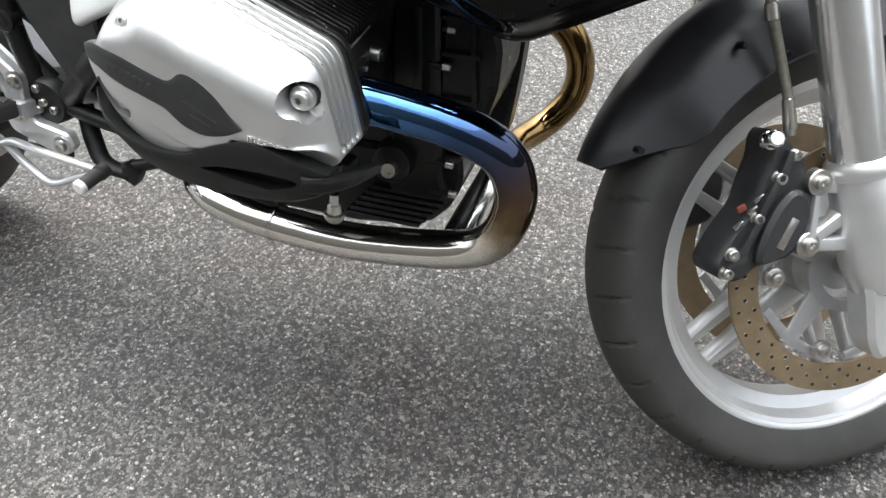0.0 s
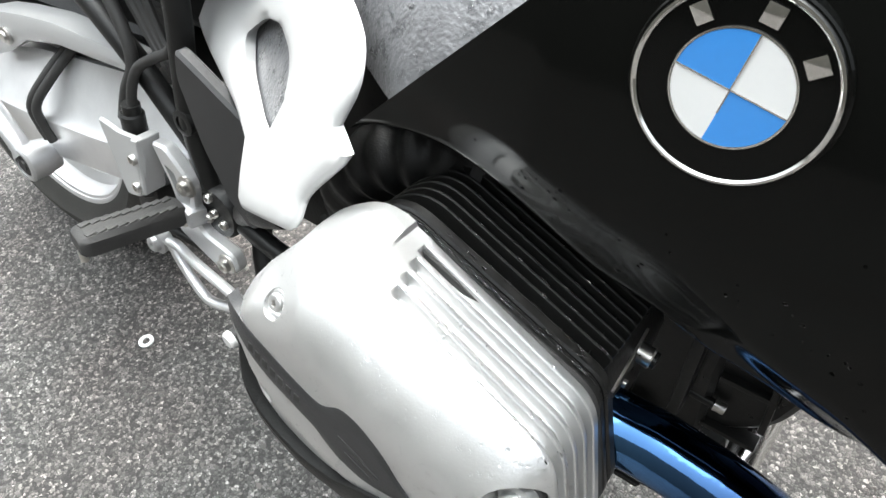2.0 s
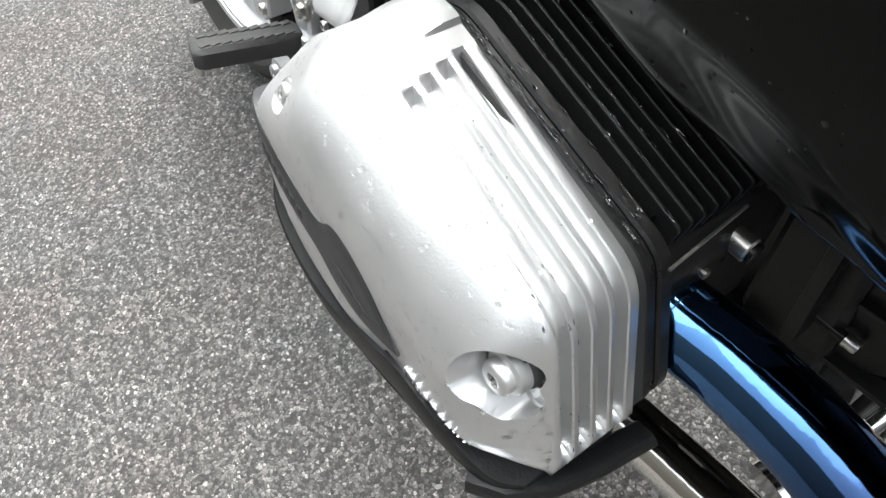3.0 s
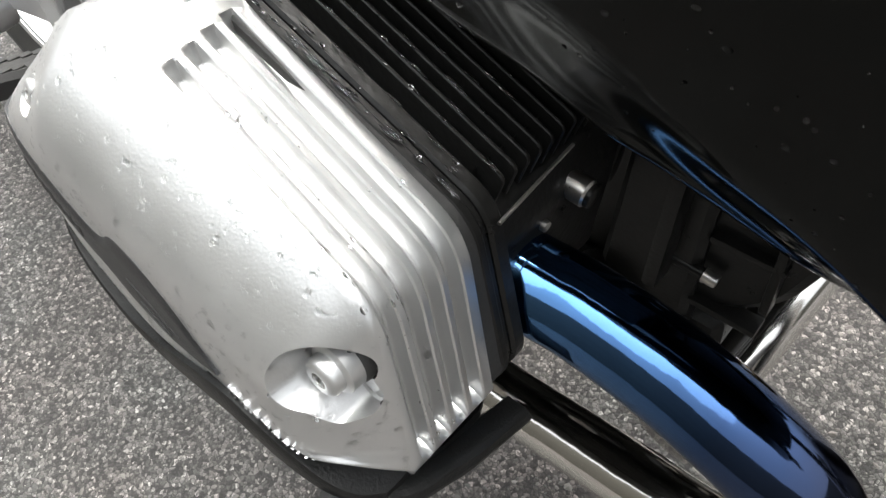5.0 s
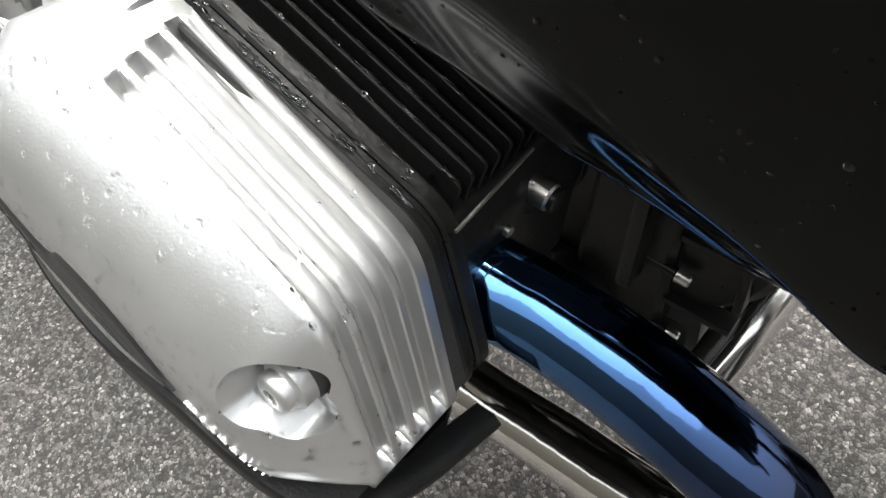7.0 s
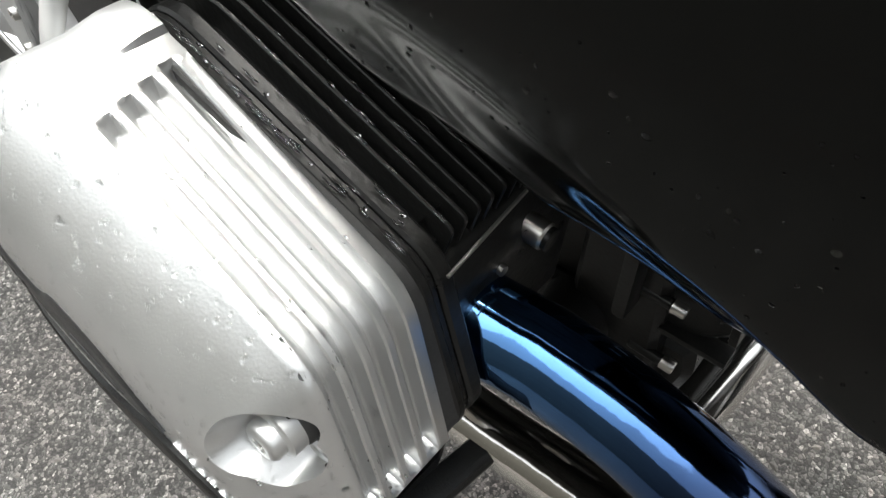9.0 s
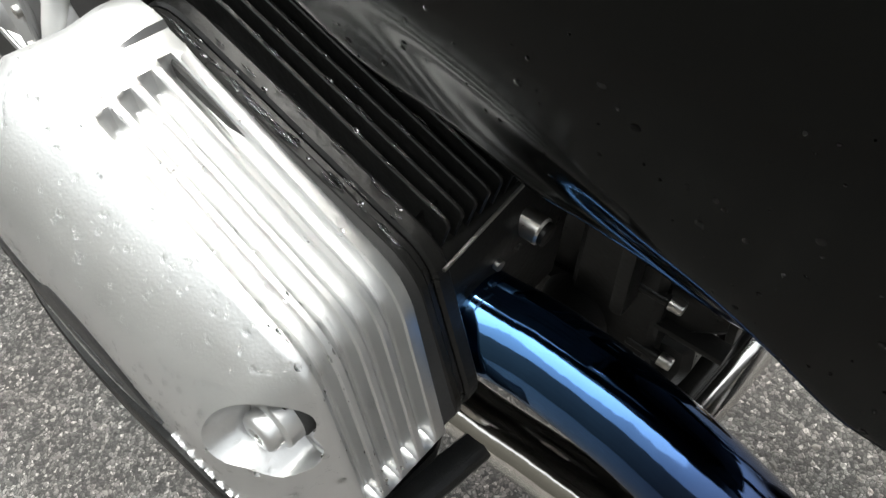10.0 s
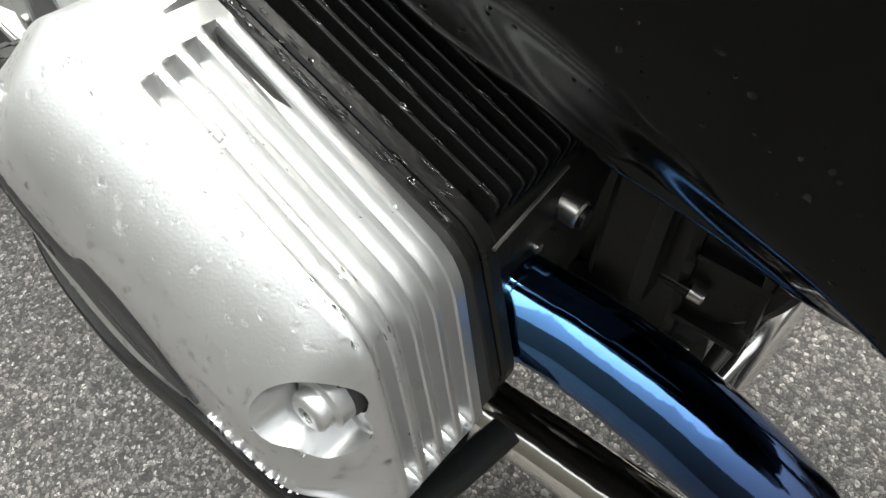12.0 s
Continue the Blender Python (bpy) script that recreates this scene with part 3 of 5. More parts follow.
# ---- engine ----
def hex_bolt(c, axis, r, h, parent, name="bolt", material=None, shank=0.0):
    bm = bmesh.new()
    if shank:
        ax = Vector(axis).normalized()
        add_rod(bm, Vector(c) - ax * shank, c, r * 0.85, 12, bev=0.001)
        part("stud_boss", bm, BLACK_ENGINE, parent)
        bm = bmesh.new()
        add_lathe(bm, c, axis, [(0, r * 1.05), (0.002, r * 1.05)], 16)
    add_lathe(bm, c, axis, [(0.001, r), (h * 0.85, r), (h, r * 0.86), (h, r * 0.45), (h * 0.5, r * 0.4), (h * 0.5, 0.0005)], 6 if not shank else 12)
    return part(name, bm, material or STEEL, parent)


def socket_bolt(c, axis, r, h, parent, name="bolt", material=None, washer=0.0):
    bm = bmesh.new()
    if washer:
        add_lathe(bm, c, axis, [(-0.001, washer), (0.0015, washer), (0.002, washer * 0.94)], 20)
    add_lathe(bm, c, axis, [(0, r), (h * 0.8, r), (h, r * 0.85), (h, r * 0.5), (h * 0.4, r * 0.45), (h * 0.4, 0.0005)], 18)
    return part(name, bm, material or STEEL, parent)


def engine():
    side = xz((-0.28, 0.53), (-0.16, 0.56), (0.03, 0.60), (0.085, 0.575), (0.10, 0.50), (0.09, 0.40), (0.065, 0.345), (-0.02, 0.335), (-0.28, 0.35))
    bm = bmesh.new()
    add_plate(bm, rounded(side, 0.02), -0.075, 0.075, 0.012)
    block = part("engine_block", bm, BLACK_ENGINE, BIKE, "matt black engine casing")
    bm = bmesh.new()
    add_plate(bm, rounded(xz((0.055, 0.61), (0.10, 0.60), (0.122, 0.53), (0.120, 0.482), (0.108, 0.440), (0.096, 0.422), (0.075, 0.405), (0.045, 0.395)), 0.010), -0.092, 0.03, 0.006)
    part("front_cover", bm, BLACK_ENGINE, block)
    bm = bmesh.new()
    add_plate(bm, rounded(xz((0.055, 0.61), (0.10, 0.60), (0.124, 0.51), (0.121, 0.46), (0.117, 0.42), (0.111, 0.372), (0.105, 0.352), (0.05, 0.345)), 0.008), 0.034, 0.085, 0.006)
    part("front_cover", bm, BLACK_ENGINE, block)
    bm = bmesh.new()
    add_plate(bm, rounded(xz((0.0, 0.60), (0.052, 0.60), (0.055, 0.47), (0.060, 0.36), (0.070, 0.338), (0.06, 0.327), (-0.01, 0.332)), 0.008), -0.102, 0.102, 0.005)
    rim = part("timing_cover", bm, BLACK_ENGINE, block)
    for x, y, z in ((0.06, -0.078, 0.545), (0.058, -0.088, 0.506), (0.060, -0.088, 0.438), (0.065, -0.088, 0.3835), (0.070, -0.088, 0.343)):
        hex_bolt((x, y - 0.012, z), (1, 0, -0.05), 0.0048, 0.009, rim, "stud", STEEL, 0.024)
    # ribs and bosses on the front right of the case
    bm = bmesh.new()
    for z in (0.56, 0.52, 0.466, 0.41):
        add_box(bm, (0.078, -0.092, z), (0.045, 0.016, 0.005), None, 0.0015)
    add_box(bm, (0.094, -0.094, 0.495), (0.006, 0.012, 0.13), pose(0, 0, 0, 0, -4, 0), 0.002)
    add_box(bm, (0.035, -0.11, 0.50), (0.01, 0.02, 0.15), None, 0.003)
    part("rib", bm, BLACK_ENGINE, block)
    bm = bmesh.new()
    add_plate(bm, rounded(xz((-0.28, 0.385), (0.080, 0.385), (0.083, 0.36), (0.078, 0.335), (0.066, 0.310), (0.041, 0.283), (-0.013, 0.269), (-0.06, 0.262), (-0.26, 0.262)), 0.007), -0.085, 0.085, 0.006)
    sump = part("oil_sump", bm, BLACK_ENGINE, block, "black finned oil sump")
    bm = bmesh.new()
    add_plate(bm, rounded(xz((-0.06, 0.003), (0.048, 0.003), (0.045, -0.003), (-0.06, -0.003)), 0.002), -0.014, 0.014, 0.001)
    first = part("sump_fin", bm, BLACK_ENGINE, sump, at=pose(-0.016, -0.082, 0.282))
    for k in range(1, 6):
        again(first, sump, pose(-0.016 + 0.0078 * k, -0.082, 0.282 + 0.0093 * k))
    bm = bmesh.new()
    add_lathe(bm, (0.002, -0.125, 0.379), (0.15, -1, 0.25), [(0, 0.0105), (0.010, 0.0100), (0.013, 0.0088), (0.013, 0.0048), (0.008, 0.0045), (0.008, 0.0005)], 28)
    part("oil_plug", bm, STEEL, block, "round steel oil plug with a socket")
    bm = bmesh.new()
    add_lathe(bm, (0.0, -0.095, 0.379), (0.05, -1, 0.1), [(0, 0.028), (0.026, 0.024), (0.03, 0.018)], 24)
    part("plug_boss", bm, BLACK_ENGINE, block)
    bm = bmesh.new()
    add_lathe(bm, (-0.042, -0.195, 0.338), (0.05, 0.0, 1), [(0, 0.009), (0.005, 0.0125), (0.010, 0.0125), (0.012, 0.009), (0.022, 0.008), (0.024, 0.0055), (0.036, 0.0055), (0.037, 0.004)], 16)
    part("oxygen_sensor", bm, STEEL, BIKE, "small steel sensor screwed into the exhaust pipe")
    return block


block = engine()

# nuts of the pipe's flange
bm = bmesh.new()
add_plate(bm, rounded(xz((-0.02, 0.555), (0.004, 0.553), (0.008, 0.53), (0.004, 0.49), (-0.02, 0.485)), 0.004), -0.246, -0.16, 0.003)
port_ring = part("port_flange", bm, BLACK_ENGINE, BIKE, "black exhaust port flange")
bm = bmesh.new()
add_rod(bm, (-0.006, -0.190, 0.547), (0.020, -0.19, 0.5445), 0.0072, 14, bev=0.001)
part("flange_nut", bm, STEEL, port_ring, "long steel flange nut")
bm = bmesh.new()
add_lathe(bm, (0.0195, -0.190, 0.5445), (1, 0, -0.1), [(0, 0.0060), (0.003, 0.0060), (0.0035, 0.0045), (0.0035, 0.0)], 14, cap=False)
part("stud", bm, BLACK_ENGINE, port_ring)
# thin steel strip that shows as a bright line on the flange's edge
bm = bmesh.new()
add_rod(bm, (0.0160, -0.2530, 0.5725), (0.0128, -0.1990, 0.5755), 0.0009, 8)
part("bright_edge", bm, STEEL, port_ring, "thin steel strip along the edge of the port flange")
bm = bmesh.new()
add_rod(bm, (0.0, -0.212, 0.5385), (0.014, -0.213, 0.5375), 0.0028, 10)
part("stud", bm, STEEL, port_ring)


# ---- head guard and inlay ----


def surface_of(ob):
    me = ob.data
    return BVHTree.FromPolygons([v.co for v in me.vertices], [p.vertices for p in me.polygons])


COVER_TREE = surface_of(cover)


def drape(x, z, lift=0.0):
    hit = COVER_TREE.ray_cast(Vector((x, -0.6, z)), Vector((0, 1, 0)))
    if hit[0] is None:
        near = COVER_TREE.find_nearest(Vector((x, -0.345, z)))
        return near[0] + Vector((0, -lift, 0))
    return hit[0] + Vector((0, -lift, 0))


def head_guard():
    rows, nr = [], 9
    up = spline([Vector((x, 0, z)) for x, z in STRIP_UP], 5)
    lo = spline([Vector((x, 0, z)) for x, z in STRIP_LOW], 5)
    for pu, pl_ in zip(up, lo):
        top, low = [], []
        for k in range(nr + 1):
            q = pu.lerp(pl_, k / nr)
            edge = min(1.0, min(k, nr - k) / 1.2)
            y = face_y(q.x)
            top.append(Vector((q.x, y - 0.0002 - 0.0012 * edge, q.z)))
            low.append(Vector((q.x, y + 0.008, q.z)))
        rows.append(top + low[::-1])
    bm = bmesh.new()
    add_rings(bm, rows)
    inlay = part("inlay", bm, GREY_PLASTIC, cover, "dark grey plastic inlay with a hexagonal pad", sharp=30)
    bm = bmesh.new()
    for x, z, w in ((-0.088, 0.5405, 0.020), (-0.080, 0.5345, 0.026), (-0.084, 0.5285, 0.020)):
        add_box(bm, Vector((x, face_y(x) - 0.0013, z)), (w, 0.0012, 0.0018), pose(0, 0, 0, 0, 24, 0), 0.0004)
    part("pad_mark", bm, RUBBER, inlay)
    bm = bmesh.new()
    for k in range(7):
        x = -0.168 + 0.0065 * k
        z = lerp_table(STRIP_UP, x) * 0.5 + lerp_table(STRIP_LOW, x) * 0.5
        add_box(bm, Vector((x, face_y(x) - 0.0013, z)), (0.0042, 0.0010, 0.0075), pose(0, 0, 0, 0, 12, 0), 0.0004)
    part("strip_mark", bm, RUBBER, inlay)
    # silver shell under the inlay
    rings = []
    for i in range(61):
        x = -0.2045 + 0.1615 * i / 60
        zt, zb, y = lerp_table(STRIP_LOW, x) + 0.0012, lerp_table(SHELL_LOW, x), face_y(x)
        h = max(0.002, zt - zb)
        bulge = min(0.004, h * 0.12)
        zb -= 0.006
        sec = [(y + 0.0004, zt), (y + 0.0004 - bulge * 0.2, zt - h * 0.25), (y + 0.0014 - bulge * 0.3, zt - h * 0.55), (y + 0.0036 - bulge * 0.3, zt - h * 0.85), (y + 0.0070, zb), (y + 0.013, zb - 0.001), (y + 0.018, zb + 0.001), (y + 0.012, zt - h * 0.5), (y + 0.007, zt)]
        rings.append([Vector((x, a, c)) for a, c in sec])
    bm = bmesh.new()
    add_rings(bm, rings)
    shell = part("cover_shell", bm, SILVER, cover, "silver lower shell with a slot", sharp=50)
    bm = bmesh.new()
    add_plate(bm, rounded(xz((-0.1915, 0.551), (-0.1965, 0.541), (-0.190, 0.5265), (-0.176, 0.5165), (-0.161, 0.5155), (-0.158, 0.524), (-0.166, 0.5385), (-0.178, 0.5455)), 0.006), -0.30, -0.40)
    cut(shell, bm)
    secs = [
        (-0.2085, (-0.329, 0.530), (-0.320, 0.514), (-0.280, 0.514)),
        (-0.2035, (-0.336, 0.520), (-0.320, 0.497), (-0.262, 0.497)),
        (-0.190, (-0.3455, 0.508), (-0.324, 0.482), (-0.25, 0.482)),
        (-0.168, (-0.3510, 0.4965), (-0.327, 0.465), (-0.25, 0.467)),
        (-0.135, (-0.3540, 0.4880), (-0.329, 0.452), (-0.25, 0.453)),
        (-0.105, (-0.3550, 0.4905), (-0.330, 0.446), (-0.25, 0.448)),
        (-0.085, (-0.3555, 0.500), (-0.331, 0.444), (-0.25, 0.447)),
        (-0.060, (-0.3560, 0.5090), (-0.331, 0.443), (-0.25, 0.447)),
        (-0.040, (-0.3560, 0.5135), (-0.331, 0.444), (-0.25, 0.448)),
        (-0.015, (-0.3550, 0.5075), (-0.330, 0.447), (-0.25, 0.450)),
        (0.008, (-0.3515, 0.4985), (-0.326, 0.455), (-0.25, 0.455)),
        (0.020, (-0.3450, 0.4910), (-0.320, 0.463), (-0.262, 0.460)),
        (0.027, (-0.3350, 0.4865), (-0.316, 0.470), (-0.275, 0.466)),
    ]
    rings = []
    for x, L, B, I in secs:
        L, B, I = Vector(L), Vector(B), Vector(I)
        mid = L.lerp(B, 0.5) + Vector((-0.007, -0.003)) * min(1, (L - B).length / 0.06)
        t = min(0.004, (L - B).length * 0.08)
        ring = [L + Vector((0.001, t * 0.6)), L, L.lerp(mid, 0.35) + Vector((-0.002, 0)), mid, mid.lerp(B, 0.6) + Vector((-0.004, -0.002)), B, B.lerp(I, 0.5) + Vector((0, -0.004)), I, I + Vector((0.0, 0.008)), B.lerp(I, 0.4) + Vector((0, 0.008)), mid + Vector((0.020, 0.006)), L + Vector((0.020, -0.012)), L + Vector((0.018, t * 0.4))]
        rings.append([Vector((x, p.x, p.y)) for p in ring])
    # smooth between the stations
    cols = [spline([r[i] for r in rings], 4) for i in range(len(rings[0]))]
    rings = [[c[j] for c in cols] for j in range(len(cols[0]))]
    bm = bmesh.new()
    add_rings(bm, rings)
    guard = part("head_guard", bm, BLACK_PLASTIC, BIKE, "scuffed black plastic crash guard under the head cover", sharp=45)
    # long slot along the outside
    bm = bmesh.new()
    add_plate(bm, rounded(xz((-0.094, 0.4815), (-0.074, 0.4865), (-0.030, 0.4870), (-0.004, 0.4840), (0.001, 0.479), (-0.004, 0.474), (-0.028, 0.4665), (-0.063, 0.473)), 0.003), -0.334, -0.41)
    cut(guard, bm)
    # flat arm that turns in under the front of the cover
    bm = bmesh.new()
    stations = ((0.0060, -0.3510, 0.4905, 0.018), (0.0205, -0.3400, 0.4870, 0.019), (0.0290, -0.3220, 0.4810, 0.018), (0.0340, -0.2900, 0.4700, 0.016), (0.0360, -0.2520, 0.4580, 0.013))
    rings = []
    for k, (x, y, zt, tall) in enumerate(stations):
        a, b = stations[max(k - 1, 0)], stations[min(k + 1, 4)]
        d = Vector((b[0] - a[0], b[1] - a[1], 0)).normalized()
        u = Vector((-d.y, d.x, 0)) * -1
        c = Vector((x, y, zt))
        sec = [(-0.0100, -0.0030), (-0.0085, -0.0004), (0.0020, 0.0), (0.0050, -0.0012), (0.0064, -0.0050), (0.0050, -tall * 0.75), (0.0, -tall), (-0.0085, -tall), (-0.0100, -tall + 0.003)]
        rings.append([c + u * p + Vector((0, 0, q)) for p, q in sec])
    add_rings(bm, rings)
    bmesh.ops.subdivide_edges(bm, edges=bm.edges[:], cuts=3, use_grid_fill=True)
    for v in bm.verts:
        v.co += Vector((noise.noise(v.co * 240), noise.noise(v.co * 240 + Vector((7, 0, 0))), noise.noise(v.co * 190))) * 0.0007
    part("guard_arm", bm, BLACK_PLASTIC, guard, "scuffed black arm with a ragged end", sharp=45)
    bm = bmesh.new()
    add_lathe(bm, (-0.166, -0.337, 0.5295), (0, -1, 0.05), [(0, 0.0085), (0.005, 0.0085), (0.006, 0.006), (0.010, 0.0055), (0.0105, 0.003), (0.007, 0.0028), (0.007, 0.0003)], 20)
    part("guard_bolt", bm, STEEL, guard)
    return guard


guard = head_guard()


def cover_text():
    cu = bpy.data.curves.new("lettering", "FONT")
    cu.body, cu.size, cu.extrude, cu.align_x = "magnesium", 0.0125, 0.0006, "LEFT"
    ob = new("lettering", cu)
    dg = bpy.context.evaluated_depsgraph_get()
    dg.update()
    me = bpy.data.meshes.new_from_object(ob.evaluated_get(dg))
    bpy.data.objects.remove(ob)
    xs = [v.co.x for v in me.vertices]
    wide = max(xs) - min(xs)
    a, b = Vector((-0.0405, 0.5170)), Vector((0.0125, 0.5075))
    d = (b - a).normalized()
    k = (b - a).length / wide
    for v in me.vertices:
        q = a + d * (v.co.x - min(xs)) * k + Vector((-d.y, d.x)) * v.co.y * k
        p = drape(q.x, q.y)
        v.co = p + Vector((0, -0.0004 - v.co.z, 0))
    me.materials.append(SILVER_BRIGHT)
    o = new("lettering", me)
    o.parent = cover
    tagged(o, "small raised lettering on the cover")


SILVER_BRIGHT = surface("polished_lettering", (0.85, 0.85, 0.85), 0.2, 0.9, 0.05, 80)
cover_text()


# ---- tank and bodywork ----
TANK_LOW = [(-0.18, 0.660), (-0.165, 0.669), (-0.14, 0.677), (-0.11, 0.681), (-0.08, 0.678), (-0.05, 0.670), (-0.01, 0.6546), (0.02, 0.6437), (0.043, 0.635), (0.068, 0.623), (0.085, 0.6155), (0.107, 0.6075), (0.125, 0.598), (0.144, 0.587), (0.156, 0.585), (0.170, 0.586), (0.184, 0.592), (0.21, 0.604), (0.24, 0.619), (0.32, 0.660), (0.40, 0.705)]
# how far out the lower edge lies: it flares at the rear and draws in towards the front
LIP_Y = [(-0.18, -0.250), (-0.10, -0.257), (-0.05, -0.261), (-0.01, -0.262), (0.02, -0.2575), (0.05, -0.2545), (0.068, -0.248), (0.085, -0.2435), (0.107, -0.2405), (0.12, -0.235), (0.132, -0.228), (0.145, -0.223), (0.20, -0.220), (0.40, -0.220)]


def tank_y(x, z):
    """The tank's right side, as y."""
    zl = lerp_table(TANK_LOW, x)
    y = lerp_table([(0.55, -0.252), (0.66, -0.2625), (0.70, -0.2675), (0.73, -0.2675), (0.77, -0.264), (0.81, -0.256), (0.86, -0.244), (0.96, -0.198)], z)
    y += 0.014 * max(0.0, min(1.0, (-0.05 - x) / 0.10))
    low = max(0.0, min(1.0, (zl + 0.036 - z) / 0.036))
    y += (lerp_table(LIP_Y, x) - y) * low * low * (3 - 2 * low)
    y += 0.005 * max(0.0, 1 - (z - zl) / 0.006) ** 2
    return y


def tank():
    bm = bmesh.new()
    nu, nv = 170, 74
    outer, inner = [], []
    for i in range(nu + 1):
        u = i / nu
        ro, ri = [], []
        for j in range(nv + 1):
            # the first rows follow the lip, the rest the flank; the rear edge slopes forwards
            xb = -0.18 + 0.58 * u
            xt = 0.115 + 0.285 * u
            zl = lerp_table(TANK_LOW, xb)
            zm = zl + 0.040
            if j <= 18:
                v = 0.0
                z = zl + 0.040 * (j / 18) ** 1.5
            else:
                v = ((j - 18) / (nv - 18)) ** 1.25
                z = zm + (0.955 - zm) * v
            x = xb + (xt - xb) * min(1.0, 1.04 * (z - zl) / (0.955 - zl))
            y = tank_y(x, z)
            ro.append(Vector((x, y, z)))
            ri.append(Vector((x + 0.004, y + 0.022 + 0.03 * v, z + 0.003)))
        outer.append(ro)
        inner.append(ri)
    grid = [[bm.verts.new(p) for p in r] for r in outer]
    back = [[bm.verts.new(p) for p in r] for r in inner]
    for g, flip in ((grid, False), (back, True)):
        for i in range(nu):
            for j in range(nv):
                fc = (g[i][j], g[i + 1][j], g[i + 1][j + 1], g[i][j + 1])
                bm.faces.new(fc[::-1] if flip else fc)
    for i in range(nu):
        bm.faces.new((grid[i][0], back[i][0], back[i + 1][0], grid[i + 1][0]))
        bm.faces.new((grid[i][nv], grid[i + 1][nv], back[i + 1][nv], back[i][nv]))
    for j in range(nv):
        bm.faces.new((grid[0][j], grid[0][j + 1], back[0][j + 1], back[0][j]))
        bm.faces.new((grid[nu][j], back[nu][j], back[nu][j + 1], grid[nu][j + 1]))
    side = part("tank_side", bm, BLACK_PAINT, BIKE, "glossy black tank side with rain drops", sharp=60)
    # dark core behind the side panel, and the far side
    bm = bmesh.new()
    add_plate(bm, rounded(xz((-0.05, 0.74), (0.10, 0.93), (0.36, 0.93), (0.40, 0.74), (0.20, 0.66), (0.0, 0.70)), 0.03), -0.17, 0.17, 0.03)
    part("tank_body", bm, BLACK_PAINT, BIKE)
    bm = bmesh.new()
    add_plate(bm, rounded(xz((-0.16, 0.68), (0.0, 0.90), (0.36, 0.90), (0.40, 0.71), (0.24, 0.63), (0.15, 0.60), (0.0, 0.65)), 0.02), 0.20, 0.245, 0.015)
    part("tank_side", bm, BLACK_PAINT, BIKE)
    return side


tank_ob = tank()


def badge():
    c = Vector((0.0260, -0.2645, 0.7654))
    out = Vector((0.0, -1, 0.03)).normalized()
    bm = bmesh.new()
    add_lathe(bm, c, out, [(-0.006, 0.0392), (0.0008, 0.0392), (0.0016, 0.0384), (0.0016, 0.0)], 64, cap=False)
    base = part("badge", bm, BLACK_PAINT, tank_ob, "round badge with blue and white quarters in a black ring")
    bm = bmesh.new()
    add_lathe(bm, c, out, [(0.0014, 0.0377), (0.0030, 0.0371), (0.0032, 0.0361), (0.0024, 0.0352), (0.0014, 0.0352), (0.0014, 0.0377)], 72, cap=False)
    add_lathe(bm, c, out, [(0.0014, 0.0230), (0.0022, 0.0228), (0.0022, 0.0219), (0.0014, 0.0217), (0.0014, 0.0230)], 64, cap=False)
    lean = radians(-11)
    u0, w0 = Vector((1, 0, 0)), Vector((0, 0.03, 1)).normalized()
    u, w = u0 * math.cos(lean) + w0 * math.sin(lean), w0 * math.cos(lean) - u0 * math.sin(lean)
    for d in (u, w):
        add_box(bm, c + out * 0.0018, (0.0441 if d == u else 0.0006, 0.001, 0.0006 if d == u else 0.0441), pose(0, 0, 0, 0, 11, 0))
    part("badge_ring", bm, CHROME, base)
    for q, (m, name) in enumerate(((ENAMEL, "white_quarter"), (BLUE, "blue_quarter"), (ENAMEL, "white_quarter"), (BLUE, "blue_quarter"))):
        bm = bmesh.new()
        a0 = q * math.pi / 2
        arc = [a0 + (math.pi / 2) * k / 14 for k in range(15)]
        ring = [c + (u * math.cos(a) + w * math.sin(a)) * 0.0218 for a in arc] + [c]
        add_rings(bm, [[p + out * 0.0010 for p in ring], [p + out * 0.0020 for p in ring]])
        part(name, bm, m, base)
    for ang, wd in ((138, 0.0066), (90, 0.0072), (45, 0.0072)):
        a = radians(ang)
        p = c + (u * math.cos(a) + w * math.sin(a)) * 0.0292 + out * 0.0019
        bm = bmesh.new()
        add_box(bm, p, (wd, 0.0012, 0.0078), pose(0, 0, 0, 0, 101 - ang, 0), 0.0004)
        part("badge_block", bm, CHROME, base)


badge()


def seat():
    bm = bmesh.new()
    rings = []
    for i in range(33):
        u = i / 32
        x = -0.62 + 0.70 * u
        half = 0.128 + 0.052 * max(0.0, min(1.0, (u - 0.50) / 0.15))
        top = 0.80 + 0.03 * (1 - u) + 0.10 * max(0, u - 0.6)
        ring = []
        for k in range(25):
            a = math.pi * k / 24
            y = -half * math.copysign(abs(math.cos(a)) ** 0.8, math.cos(a)) * (1.0 + 0.22 * (1 - math.sin(a)))
            z = 0.655 + 0.03 * (1 - u) + (top - 0.655) * math.sin(a) ** 0.9
            ring.append(Vector((x, y, z)))
        rings.append(ring)
    add_rings(bm, rings)
    return part("seat", bm, SEAT, BIKE, "grained dark seat covered in rain drops", sharp=60)


seat_ob = seat()


# ---- side panel and intake ----
def panel_y(x, z):
    return -0.263 - 0.6 * (x + 0.28) + 0.6 * (z - 0.556) 


